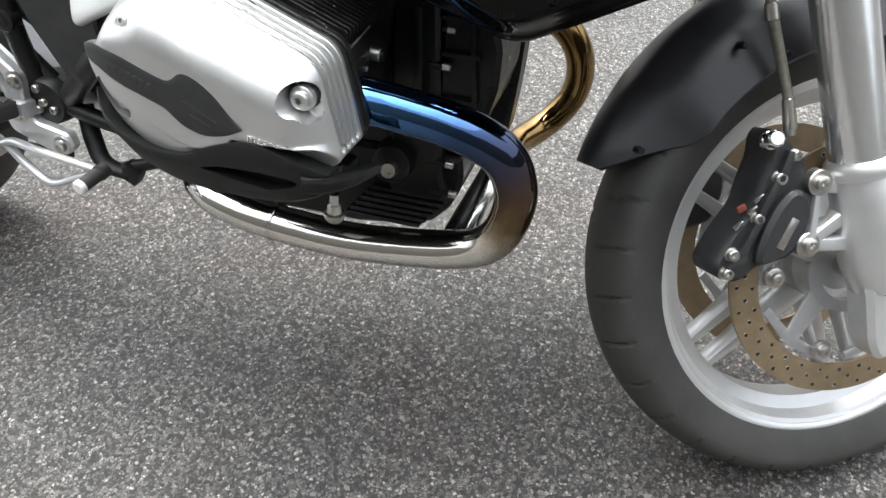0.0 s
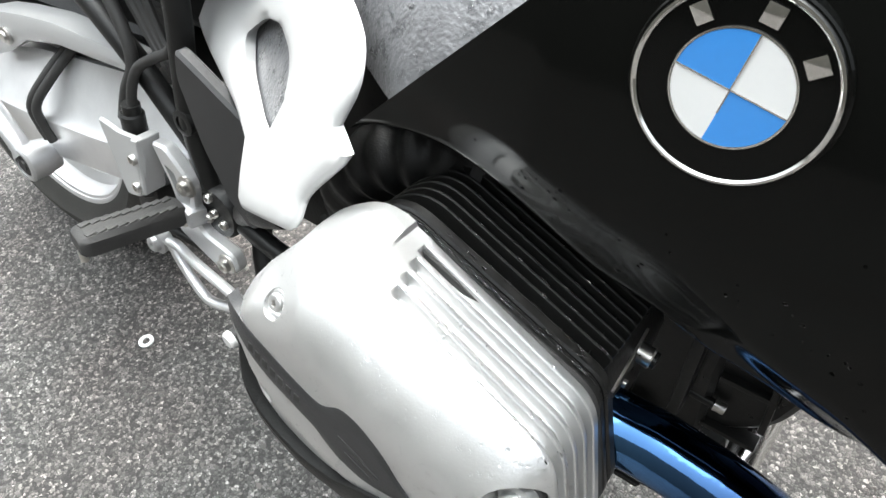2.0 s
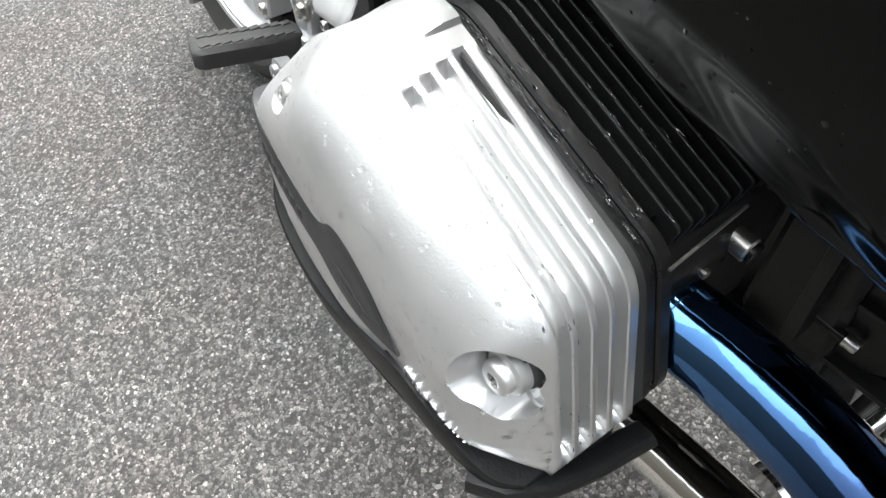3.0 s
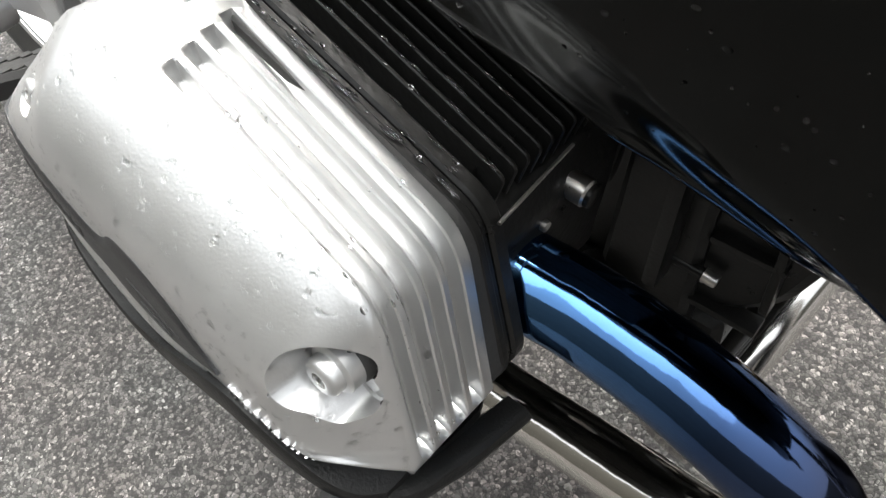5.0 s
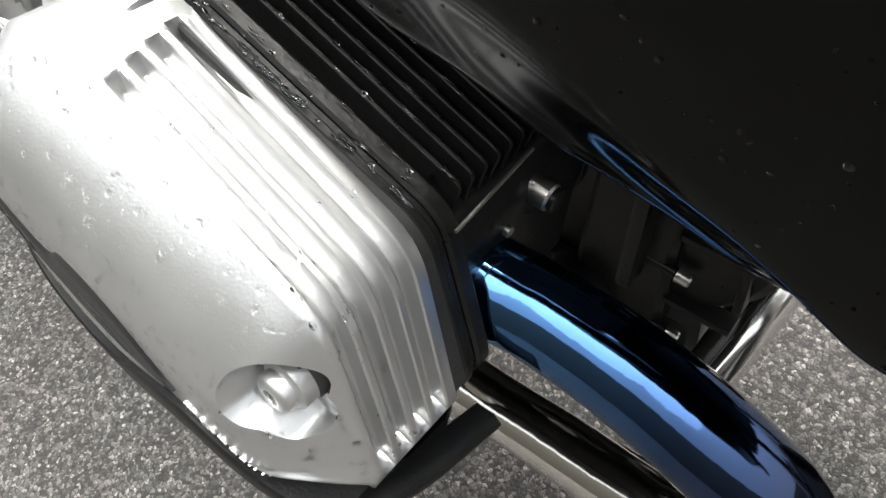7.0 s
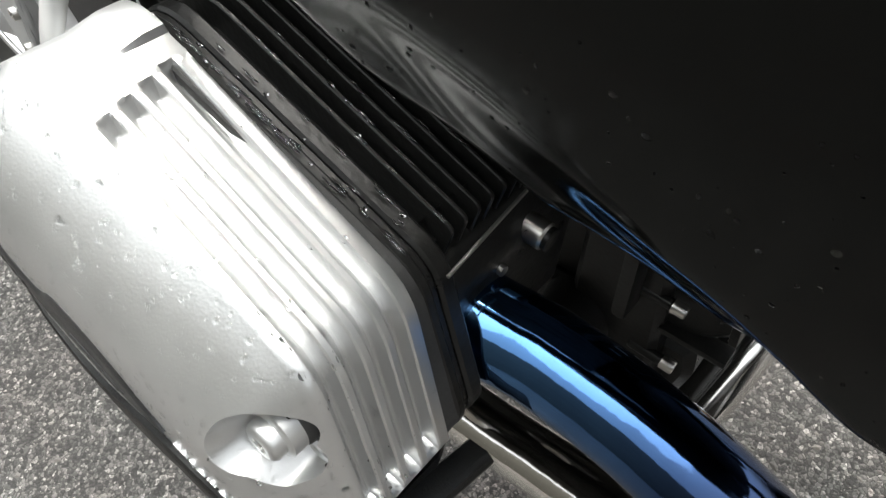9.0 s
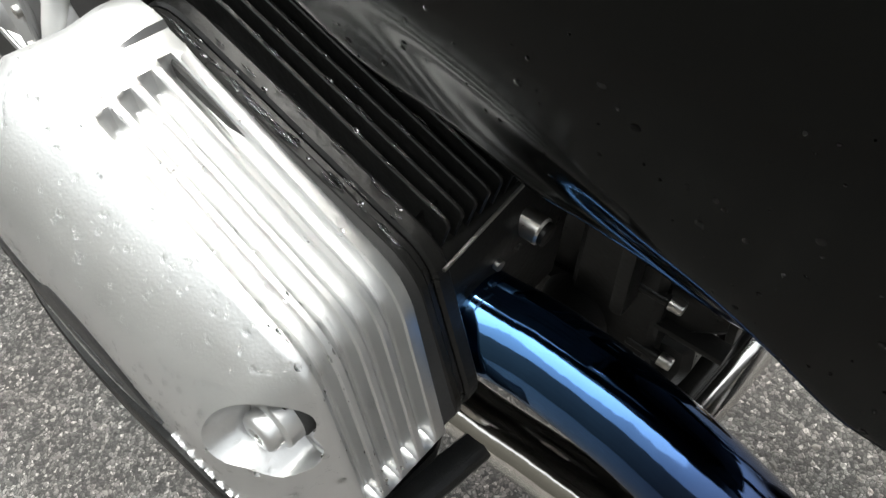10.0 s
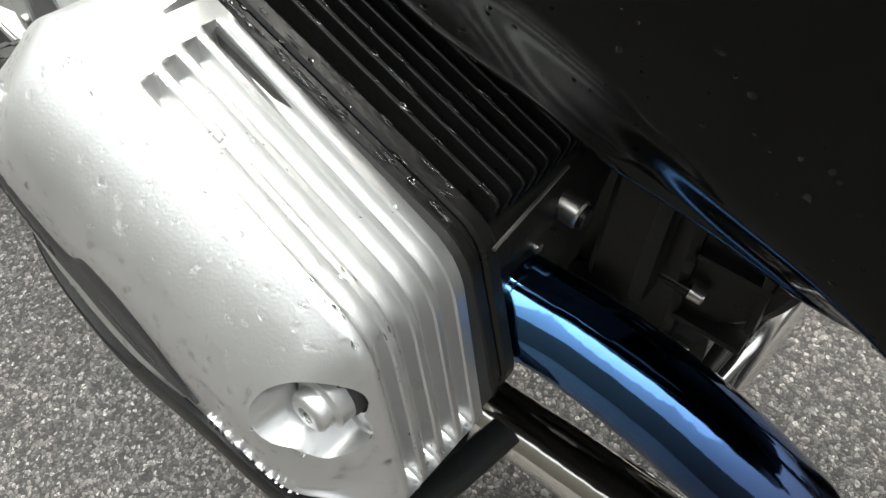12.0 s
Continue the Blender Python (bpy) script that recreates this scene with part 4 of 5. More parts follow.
def side_panel():
    outline = rounded(xz((-0.2935, 0.566), (-0.286, 0.553), (-0.253, 0.568), (-0.1955, 0.594), (-0.1985, 0.612), (-0.158, 0.659), (-0.187, 0.657), (-0.1765, 0.684), (-0.188, 0.703), (-0.220, 0.712), (-0.27, 0.715), (-0.45, 0.70), (-0.60, 0.645), (-0.57, 0.588), (-0.49, 0.583), (-0.345, 0.5935), (-0.290, 0.590)), [0.006, 0.006, 0.012, 0.004, 0.012, 0.003, 0.004, 0.02, 0.03, 0.03, 0.03, 0.03, 0.03, 0.01, 0.02, 0.015, 0.012], 5)
    hole = rounded(xz((-0.281, 0.600), (-0.2635, 0.640), (-0.275, 0.661), (-0.305, 0.667), (-0.342, 0.657), (-0.378, 0.631), (-0.352, 0.611), (-0.308, 0.601)), 0.010, 5)
    bm = bmesh.new()
    n = 120
    o, h = resample(outline, n), resample(hole, n)
    c = sum(h, Vector((0, 0))) / n
    # line the rings up by direction from the hole's middle
    def byangle(poly, ang):
        best, at = None, None
        d = Vector((math.cos(ang), math.sin(ang)))
        for i in range(len(poly)):
            a, b = poly[i - 1] - c, poly[i] - c
            den = d.x * (b.y - a.y) - d.y * (b.x - a.x)
            if abs(den) < 1e-12:
                continue
            t = (a.x * (b.y - a.y) - a.y * (b.x - a.x)) / den
            s = (a.x * d.y - a.y * d.x) / den
            if t > 0 and -1e-6 <= s <= 1 + 1e-6 and (best is None or t > best):
                best, at = t, c + d * t
        return at
    rings3 = []
    angs = [2 * math.pi * i / n for i in range(n)]
    oo, hh = [byangle(o, a) for a in angs], [byangle(h, a) for a in angs]
    for k, off in ((0.0, 0.012), (0.0, 0.009), (0.025, 0.0055), (0.07, 0.0025), (0.15, 0.0), (0.3, -0.0015), (0.55, -0.003), (0.82, -0.003), (0.93, -0.001), (1.0, 0.004), (1.0, 0.016)):
        rings3.append([Vector((p.x, panel_y(p.x, p.y) + off, p.y)) for p in (b.lerp(a, k) for a, b in zip(hh, oo))])
    vs = add_rings(bm, rings3, cap=False)
    for i in range(n):
        j = (i + 1) % n
        bm.faces.new((vs[-1][i], vs[-1][j], vs[0][j], vs[0][i]))
    pan = part("side_panel", bm, WHITE, BIKE, "pale silver plastic side panel with a teardrop hole", sharp=50)
    bm = bmesh.new()
    big = [c + (p - c) * 1.15 for p in hh]
    add_rings(bm, [[Vector((p.x, panel_y(p.x, p.y) + 0.018, p.y)) for p in big], [Vector((p.x, panel_y(p.x, p.y) + 0.024, p.y)) for p in big]])
    part("panel_insert", bm, SEAT, pan, "dark glossy insert with water drops")
    return pan


panel = side_panel()


def intake():
    bm = bmesh.new()
    pts = [(-0.10, -0.165, 0.605), (-0.15, -0.185, 0.622), (-0.195, -0.195, 0.605), (-0.228, -0.19, 0.565), (-0.24, -0.16, 0.52)]
    add_tube(bm, pts, lambda t: 0.026 + 0.0026 * math.sin(t * 62), 24, 16)
    duct = part("intake_duct", bm, BLACK_PLASTIC, BIKE, "black ribbed rubber intake duct")
    for p, d in (((-0.128, -0.178, 0.616), (-0.5, -0.25, 0.22)), ((-0.085, -0.158, 0.59), (-0.5, -0.08, 0.3))):
        bm = bmesh.new()
        add_lathe(bm, p, d, [(0, 0.0285), (0.001, 0.0298), (0.008, 0.0298), (0.009, 0.0285)], 32, cap=False)
        part("hose_clip", bm, GREY_PLASTIC, duct)
    bm = bmesh.new()
    add_tube(bm, [(-0.11, -0.10, 0.62), (-0.06, -0.14, 0.64), (-0.02, -0.155, 0.632)], 0.03, 20, 6)
    part("throttle_body", bm, BLACK_ENGINE, BIKE)
    bm = bmesh.new()
    for k in range(4):
        add_tube(bm, [(-0.22 - 0.012 * k, -0.13, 0.56 - 0.02 * k), (-0.24 - 0.012 * k, -0.165, 0.545 - 0.02 * k), (-0.27 - 0.012 * k, -0.15, 0.53 - 0.02 * k)], 0.006, 8, 5)
    part("wiring", bm, RUBBER, BIKE)


intake()


# ---- front wheel, fork and fender ----
WC = Vector((0.544, 0.043, 0.287))
_th, _ph = radians(29.8), radians(29.3)
_n = Vector((math.sin(_th) * math.cos(_ph), -math.cos(_th) * math.cos(_ph), math.sin(_ph)))
_wy = -_n
_wx = _wy.cross(Vector((0, 0, 1))).normalized()
_wz = _wx.cross(_wy)
WHEEL = BIKE.matrix_basis.inverted() @ (Matrix.Translation(WC + _wy * 0.044) @ Matrix((_wx, _wy, _wz)).transposed().to_4x4())


def wheel(name, m, rim_r, tyre_r, half, rim_half, grooves):
    bm = bmesh.new()
    prof = [(-rim_half + 0.004, rim_r - 0.006), (-rim_half - 0.003, rim_r + 0.003), (-half * 0.90, rim_r + 0.018), (-half, rim_r + 0.034)]
    side = rim_r + 0.034
    for k in range(1, 20):
        a = math.pi * k / 20
        prof.append((-half * math.cos(a) * (1.0 if abs(math.cos(a)) < 0.98 else 1.0), side + (tyre_r - side) * math.sin(a) ** 0.75))
    prof += [(half, side), (half * 0.90, rim_r + 0.018), (rim_half + 0.003, rim_r + 0.003), (rim_half - 0.004, rim_r - 0.006)]
    seg = 720
    rings = []
    for d, r in prof:
        ring = []
        for i in range(seg):
            a = 2 * math.pi * i / seg
            rr = r
            if r > side + 0.004:
                # shallow grooves across the shoulders, staggered between the sides
                side_on = abs(d) / half
                ph = (a * grooves / (2 * math.pi) + 0.22 * side_on + (0.5 if d > 0 else 0.0)) % 1.0
                if ph < 0.075 and 0.2 < side_on < 0.97:
                    rr -= 0.0035
            ring.append(Vector((math.cos(a) * rr, d, math.sin(a) * rr)))
        rings.append(ring)
    add_rings(bm, rings, cap=False)
    part(name + "_tyre", bm, TYRE, BIKE, "worn black road tyre on asphalt", at=m, sharp=30)
    bm = bmesh.new()
    w = rim_half
    rp = [(-w, rim_r), (-w, rim_r - 0.004), (-w + 0.003, rim_r - 0.008), (-w + 0.005, rim_r - 0.0085), (-w + 0.007, rim_r - 0.0135), (-w + 0.014, rim_r - 0.016), (-w * 0.5, rim_r - 0.020), (-w * 0.36, rim_r - 0.036), (w * 0.36, rim_r - 0.036), (w * 0.5, rim_r - 0.020), (w - 0.014, rim_r - 0.016), (w - 0.007, rim_r - 0.0135), (w - 0.003, rim_r - 0.008), (w, rim_r - 0.004), (w, rim_r), (w - 0.004, rim_r), (w * 0.5, rim_r - 0.008), (-w * 0.5, rim_r - 0.008), (-w + 0.004, rim_r), (-w, rim_r)]
    add_lathe(bm, (0, 0, 0), (0, 1, 0), rp, 120, cap=False)
    return part(name + "_rim", bm, RIM, BIKE, "silver cast alloy rim", at=m)


def polar(r, deg, y=0.0):
    return Vector((r * math.cos(radians(deg)), y, r * math.sin(radians(deg))))


def add_beam(bm, a, b, wa, wb, ta, tb):
    """A tapered beam from a to b; w: width in the wheel's plane, t: along the axle."""
    a, b = Vector(a), Vector(b)
    d = (b - a).normalized()
    y = Vector((0, 1, 0))
    u = d.cross(y).normalized()
    rings = []
    for p, w, t in ((a, wa, ta), (a.lerp(b, 0.5), (wa + wb) * 0.46, (ta + tb) * 0.5), (b, wb, tb)):
        ring = []
        for k in range(12):
            g = 2 * math.pi * k / 12
            cx, cy = math.cos(g), math.sin(g)
            ring.append(p + u * w * 0.5 * math.copysign(abs(cx) ** 0.6, cx) + y * t * 0.5 * math.copysign(abs(cy) ** 0.6, cy))
        rings.append(ring)
    add_rings(bm, rings)


def spokes(rim, c0, hub_r, depth):
    bm = bmesh.new()
    add_beam(bm, polar(0.046, 30), polar(0.206, 6), 0.030, 0.013, depth, 0.026)
    first = part("spoke", bm, RIM, rim, at=pose(0, 0, 0, 0, -c0, 0))
    bm = bmesh.new()
    add_beam(bm, polar(0.046, -30), polar(0.206, -6), 0.030, 0.013, depth, 0.026)
    second = part("spoke", bm, RIM, rim, at=pose(0, 0, 0, 0, -c0, 0))
    for k in range(1, 5):
        for s in (first, second):
            again(s, rim, pose(0, 0, 0, 0, -c0 - 72 * k, 0))
    bm = bmesh.new()
    add_lathe(bm, (0, -hub_r[1], 0), (0, 1, 0), [(0, hub_r[0] * 0.62), (0.006, hub_r[0] * 0.7), (0.02, hub_r[0]), (2 * hub_r[1] - 0.02, hub_r[0]), (2 * hub_r[1] - 0.006, hub_r[0] * 0.7), (2 * hub_r[1], hub_r[0] * 0.62)], 40)
    part("hub", bm, SILVER_DARK, rim)


front_rim = wheel("front", WHEEL, 0.231, 0.300, 0.060, 0.046, 30)
spokes(front_rim, 212, (0.052, 0.055), 0.036)


def brake_disc(rim, y, name="brake_disc"):
    bm = bmesh.new()
    add_lathe(bm, (0, y, 0), (0, 1, 0), [(-0.0022, 0.1235), (-0.0025, 0.125), (-0.0025, 0.158), (-0.0022, 0.1595), (0.0022, 0.1595), (0.0025, 0.158), (0.0025, 0.125), (0.0022, 0.1235), (-0.0022, 0.1235)], 120, cap=False)
    disc = part(name, bm, DISC_BAND, rim, "brown-tinted drilled steel brake disc")
    bm = bmesh.new()
    for k in range(5):
        a = k * 72
        add_beam(bm, polar(0.045, a, y + 0.004), polar(0.118, a + 8, y + 0.002), 0.034, 0.020, 0.008, 0.005)
        add_beam(bm, polar(0.116, a - 20, y + 0.002), polar(0.112, a + 8, y + 0.002), 0.012, 0.014, 0.005, 0.005)
        add_beam(bm, polar(0.112, a + 8, y + 0.002), polar(0.116, a + 36, y + 0.002), 0.014, 0.012, 0.005, 0.005)
    add_lathe(bm, (0, y, 0), (0, 1, 0), [(0, 0.04), (0, 0.056), (0.008, 0.056), (0.008, 0.04), (0, 0.04)], 40, cap=False)
    part("disc_carrier", bm, SILVER_DARK, rim)
    s = -1 if y < 0 else 1
    bm = bmesh.new()
    add_lathe(bm, (0, 0, 0), (0, s, 0), [(0, 0.0125), (0.004, 0.0125), (0.005, 0.0105), (0.005, 0.0075), (0.010, 0.007), (0.011, 0.0055), (0.011, 0.003), (0.006, 0.0028)], 20)
    first = part("disc_bolt", bm, STEEL, rim, at=Matrix.Translation(polar(0.105, 247, y + s * 0.003)))
    for k in range(1, 5):
        again(first, rim, Matrix.Translation(polar(0.105, 247 - 72 * k, y + s * 0.003)))
    # chrome rims stand in for the glints round the drilled holes
    bm = bmesh.new()
    for k in range(90):
        r = (0.1315, 0.1415, 0.1515)[k % 3]
        p = polar(r, k * 4.0 + (0, 1.3, 2.4)[k % 3], y + s * 0.0029)
        add_lathe(bm, p, (0, s, 0), [(-0.001, 0.0030), (0.0003, 0.0030), (0.0004, 0.0022), (-0.001, 0.0020)], 8)
    part("hole_glint", bm, CHROME, rim)
    # flat black discs give the shade inside the holes by colour
    bm = bmesh.new()
    for k in range(90):
        p = polar((0.1315, 0.1415, 0.1515)[k % 3], k * 4.0 + (0, 1.3, 2.4)[k % 3], y + s * 0.0029)
        add_lathe(bm, p, (0, s, 0), [(-0.001, 0.0020), (0.00015, 0.0020)], 8)
    part("hole_shade", bm, BLACK_PLASTIC, rim)
    return disc


brake_disc(front_rim, -0.072)
brake_disc(front_rim, 0.072)


def wpart(name, bm, material, label="", parent=None, sharp=38):
    bm.transform(WHEEL)
    return part(name, bm, material, parent or BIKE, label, sharp=sharp)


def fork():
    bm = bmesh.new()
    top, low = Vector((-0.104, -0.115, 0.62)), Vector((-0.029, -0.115, 0.140))
    add_lathe(bm, low, top - low, [(0, 0.031), (0.35, 0.0315), ((top - low).length, 0.0315)], 40)
    leg = wpart("fork_leg", bm, FORK, "smooth silver fork tube")
    bm = bmesh.new()
    d = (top - low).normalized()
    add_lathe(bm, low - d * 0.012, d, [(0, 0.035), (0.002, 0.0365), (0.014, 0.0365), (0.019, 0.033), (0.021, 0.0318)], 40)
    wpart("fork_collar", bm, RIM, parent=leg)
    # cast lower: a barrel, an arm to the axle and a brake bracket
    bm = bmesh.new()
    add_lathe(bm, low - d * 0.16, d, [(0, 0.016), (0.012, 0.026), (0.05, 0.034), (0.152, 0.0355), (0.156, 0.034)], 36)
    lower = wpart("fork_lower", bm, RIM, "cast silver fork lower with brake bracket", leg)
    bm = bmesh.new()
    add_plate(bm, rounded(xz((-0.045, 0.06), (0.035, 0.06), (0.045, -0.02), (0.018, -0.085), (-0.012, -0.095), (-0.024, -0.07), (-0.030, 0.0)), 0.012), -0.137, -0.095, 0.006)
    wpart("axle_boss", bm, RIM, parent=leg)
    bm = bmesh.new()
    add_lathe(bm, (0.002, -0.1375, 0.005), (0, -1, 0), [(-0.02, 0.020), (0.0005, 0.020), (0.001, 0.0185), (0.001, 0.013), (-0.012, 0.0125), (-0.012, 0.0005)], 32)
    wpart("axle_end", bm, GREY_PLASTIC, "dark hollow axle end", leg)
    for a, b, w in (((-0.082, -0.112, 0.128), (-0.03, -0.112, 0.115), 0.024), ((-0.092, -0.112, 0.060), (-0.028, -0.112, 0.095), 0.018), ((-0.092, -0.112, 0.058), (-0.028, -0.112, 0.050), 0.018), ((-0.080, -0.112, 0.125), (-0.090, -0.112, 0.06), 0.010)):
        bm = bmesh.new()
        add_beam(bm, a, b, w * 0.9, w * 1.25, 0.016, 0.022)
        wpart("bracket_arm", bm, RIM, parent=leg)
    for x, z in ((-0.080, 0.127), (-0.093, 0.059)):
        bm = bmesh.new()
        add_lathe(bm, (x, -0.108, z), (0, -1, 0), [(0, 0.0145), (0.012, 0.0145), (0.0135, 0.013), (0.0135, 0.0085), (0.019, 0.008), (0.020, 0.0065), (0.020, 0.004), (0.014, 0.0036)], 24)
        wpart("bracket_bolt", bm, STEEL, parent=leg)
    # far leg
    bm = bmesh.new()
    t2, l2 = Vector((-0.104, 0.115, 0.62)), Vector((-0.029, 0.115, 0.140))
    add_lathe(bm, l2, t2 - l2, [(0, 0.031), ((t2 - l2).length, 0.0315)], 32)
    add_lathe(bm, l2 - d * 0.16, d, [(0, 0.016), (0.012, 0.026), (0.05, 0.034), (0.158, 0.0355)], 32)
    wpart("fork_leg", bm, FORK, "smooth silver fork tube")
    bm = bmesh.new()
    add_rod(bm, (0, -0.13, 0.0), (0, 0.13, 0.0), 0.0125, 24)
    wpart("axle", bm, STEEL, parent=leg)


fork()


def caliper(y0, y1, side):
    outline = rounded(xz((-0.202, 0.052), (-0.182, 0.080), (-0.154, 0.110), (-0.146, 0.134), (-0.134, 0.158), (-0.130, 0.182), (-0.120, 0.190), (-0.108, 0.174), (-0.090, 0.150), (-0.080, 0.118), (-0.084, 0.080), (-0.104, 0.045), (-0.148, 0.040), (-0.172, 0.026), (-0.196, 0.036)), 0.010, 4)
    bm = bmesh.new()
    add_plate(bm, outline, y0, y1, 0.005)
    cal = wpart("brake_caliper", bm, CALIPER, "black four-piston brake caliper", sharp=45)
    if not side:
        return cal
    bm = bmesh.new()
    add_plate(bm, rounded(xz((-0.158, 0.044), (-0.116, 0.050), (-0.090, 0.086), (-0.092, 0.118), (-0.112, 0.126), (-0.132, 0.108), (-0.150, 0.076)), 0.014, 5), y0 - 0.012, y0 + 0.004, 0.005)
    wpart("piston_housing", bm, CALIPER, parent=cal)
    # cast ribs and bosses between the halves
    for x, z, w, h, turn in ((-0.160, 0.078, 0.050, 0.010, -58), (-0.138, 0.118, 0.044, 0.009, -60), (-0.176, 0.052, 0.026, 0.012, -30), (-0.118, 0.150, 0.034, 0.010, -66)):
        bm = bmesh.new()
        add_box(bm, (x, y0 - 0.003, z), (w, 0.010, h), pose(0, 0, 0, 0, turn, 0), 0.003)
        wpart("caliper_rib", bm, CALIPER, parent=cal)
    # brand name as a plain pale bar
    bm = bmesh.new()
    add_box(bm, (-0.121, y0 - 0.0126, 0.078), (0.036, 0.0012, 0.0095), pose(0, 0, 0, 0, -58, 0), 0.0004)
    wpart("name_bar", bm, STEEL, parent=cal)
    for x, z, r in ((-0.180, 0.062, 0.0065), (-0.187, 0.042, 0.0065), (-0.124, 0.138, 0.0068), (-0.150, 0.098, 0.006), (-0.106, 0.160, 0.0055)):
        bm = bmesh.new()
        add_lathe(bm, (x, y0 + 0.002, z), (0, -1, 0), [(0, r * 1.25), (0.003, r * 1.25), (0.0035, r), (0.009, r), (0.010, r * 0.85), (0.010, r * 0.5), (0.005, r * 0.45)], 18)
        wpart("caliper_bolt", bm, STEEL, parent=cal)
    bm = bmesh.new()
    add_lathe(bm, (-0.137, y0 - 0.002, 0.180), (-0.15, -1, 0.3), [(0, 0.010), (0.006, 0.010), (0.007, 0.0085), (0.012, 0.008), (0.013, 0.0095), (0.019, 0.009), (0.021, 0.007)], 20)
    wpart("banjo_bolt", bm, CHROME, parent=cal)
    bm = bmesh.new()
    for x, z in ((-0.148, 0.120), (-0.156, 0.108), (-0.172, 0.094)):
        add_box(bm, (x, y0 - 0.002, z), (0.013, 0.003, 0.004), pose(0, 0, 0, 0, -32, 0), 0.0006)
    wpart("pad_clip", bm, CHROME, parent=cal)
    bm = bmesh.new()
    add_box(bm, (-0.168, y0 - 0.001, 0.112), (0.011, 0.004, 0.008), pose(0, 0, 0, 0, -20, 0), 0.002)
    wpart("rubber_cap", bm, RED, "small orange-brown rubber cap", cal)
    bm = bmesh.new()
    add_tube(bm, [(-0.140, -0.10, 0.52), (-0.133, -0.098, 0.40), (-0.121, -0.095, 0.315), (-0.113, -0.093, 0.28), (-0.104, -0.092, 0.24), (-0.099, -0.095, 0.208), (-0.0985, -0.098, 0.185)], 0.0055, 12, 6)
    hose = wpart("brake_hose", bm, STEEL_HOSE, "grey braided steel brake hose")
    for z0, z1, xx, r in ((0.300, 0.318, -0.119, 0.007), (0.178, 0.218, -0.0990, 0.0066)):
        bm = bmesh.new()
        add_rod(bm, (xx, -0.0945, z0), (xx - 0.002, -0.0945, z1), r, 14, bev=0.001)
        wpart("hose_ferrule", bm, STEEL, parent=hose)
    return cal


STEEL_HOSE = surface("braided_steel", (0.25, 0.24, 0.2), 0.45, 0.5, 0.25, 200, 0.6, 900)
caliper(-0.112, -0.060, True)
caliper(0.060, 0.112, False)


def fender():
    rings = []
    for i in range(41):
        a = radians(151 - 128 * i / 40)
        end = min(1.0, i / 6)
        half = 0.030 + 0.044 * end ** 0.6
        drop = 0.012 + 0.076 * min(1.0, i / 4.5)
        ring = []
        for k in range(21):
            t = -1 + 2 * k / 20
            y = half * math.copysign(abs(t) ** 0.8, t)
            r = 0.346 + 0.010 * min(1.0, i / 12) - drop * abs(t) ** 2.4
            if abs(t) > 0.55 and abs(t) < 0.92 and i > 6:
                r += 0.006 * math.sin((abs(t) - 0.55) / 0.37 * math.pi)
            ring.append(Vector((r * math.cos(a), y, r * math.sin(a))))
        inner = [Vector((p.x * 0.985, p.y * 0.94, p.z * 0.985)) for p in ring][::-1]
        rings.append(ring + inner)
    bm = bmesh.new()
    add_rings(bm, rings)
    fen = wpart("front_fender", bm, FENDER, "dark grey plastic front mudguard", sharp=50)
    for x, z in ((-0.262, 0.185), (-0.14, 0.278), (-0.09, 0.262)):
        bm = bmesh.new()
        add_lathe(bm, (x, -0.070, z), (0, -1, 0), [(-0.004, 0.004), (0.010, 0.004), (0.011, 0.003)], 12)
        wpart("rivet", bm, BLACK_PLASTIC, parent=fen)


fender()


def front_link():
    bm = bmesh.new()
    add_plate(bm, rounded(xz((0.305, 0.668), (0.37, 0.705), (0.42, 0.72), (0.42, 0.69), (0.36, 0.655), (0.315, 0.648)), 0.008), -0.215, -0.195, 0.004)
    arm = part("fairing_bracket", bm, SILVER_DARK, BIKE, "cast silver bracket under the tank side")
    bm = bmesh.new()
    add_lathe(bm, (0.325, -0.215, 0.664), (0, -1, 0), [(0, 0.011), (0.004, 0.011), (0.005, 0.008), (0.008, 0.0075)], 20)
    part("bolt", bm, BLACK_PLASTIC, arm)
    bm = bmesh.new()
    add_plate(bm, rounded(xz((0.10, 0.62), (0.22, 0.66), (0.36, 0.72), (0.36, 0.80), (0.10, 0.80)), 0.02), -0.14, 0.14, 0.02)
    part("radiator_shroud", bm, BLACK_PLASTIC, BIKE)


front_link()

# ---- rear wheel and swing arm ----
REAR = pose(-1.07, 0.022, 0.318)
rear_rim = wheel("rear", REAR, 0.231, 0.312, 0.088, 0.072, 22)
spokes(rear_rim, 250, (0.07, 0.06), 0.04)


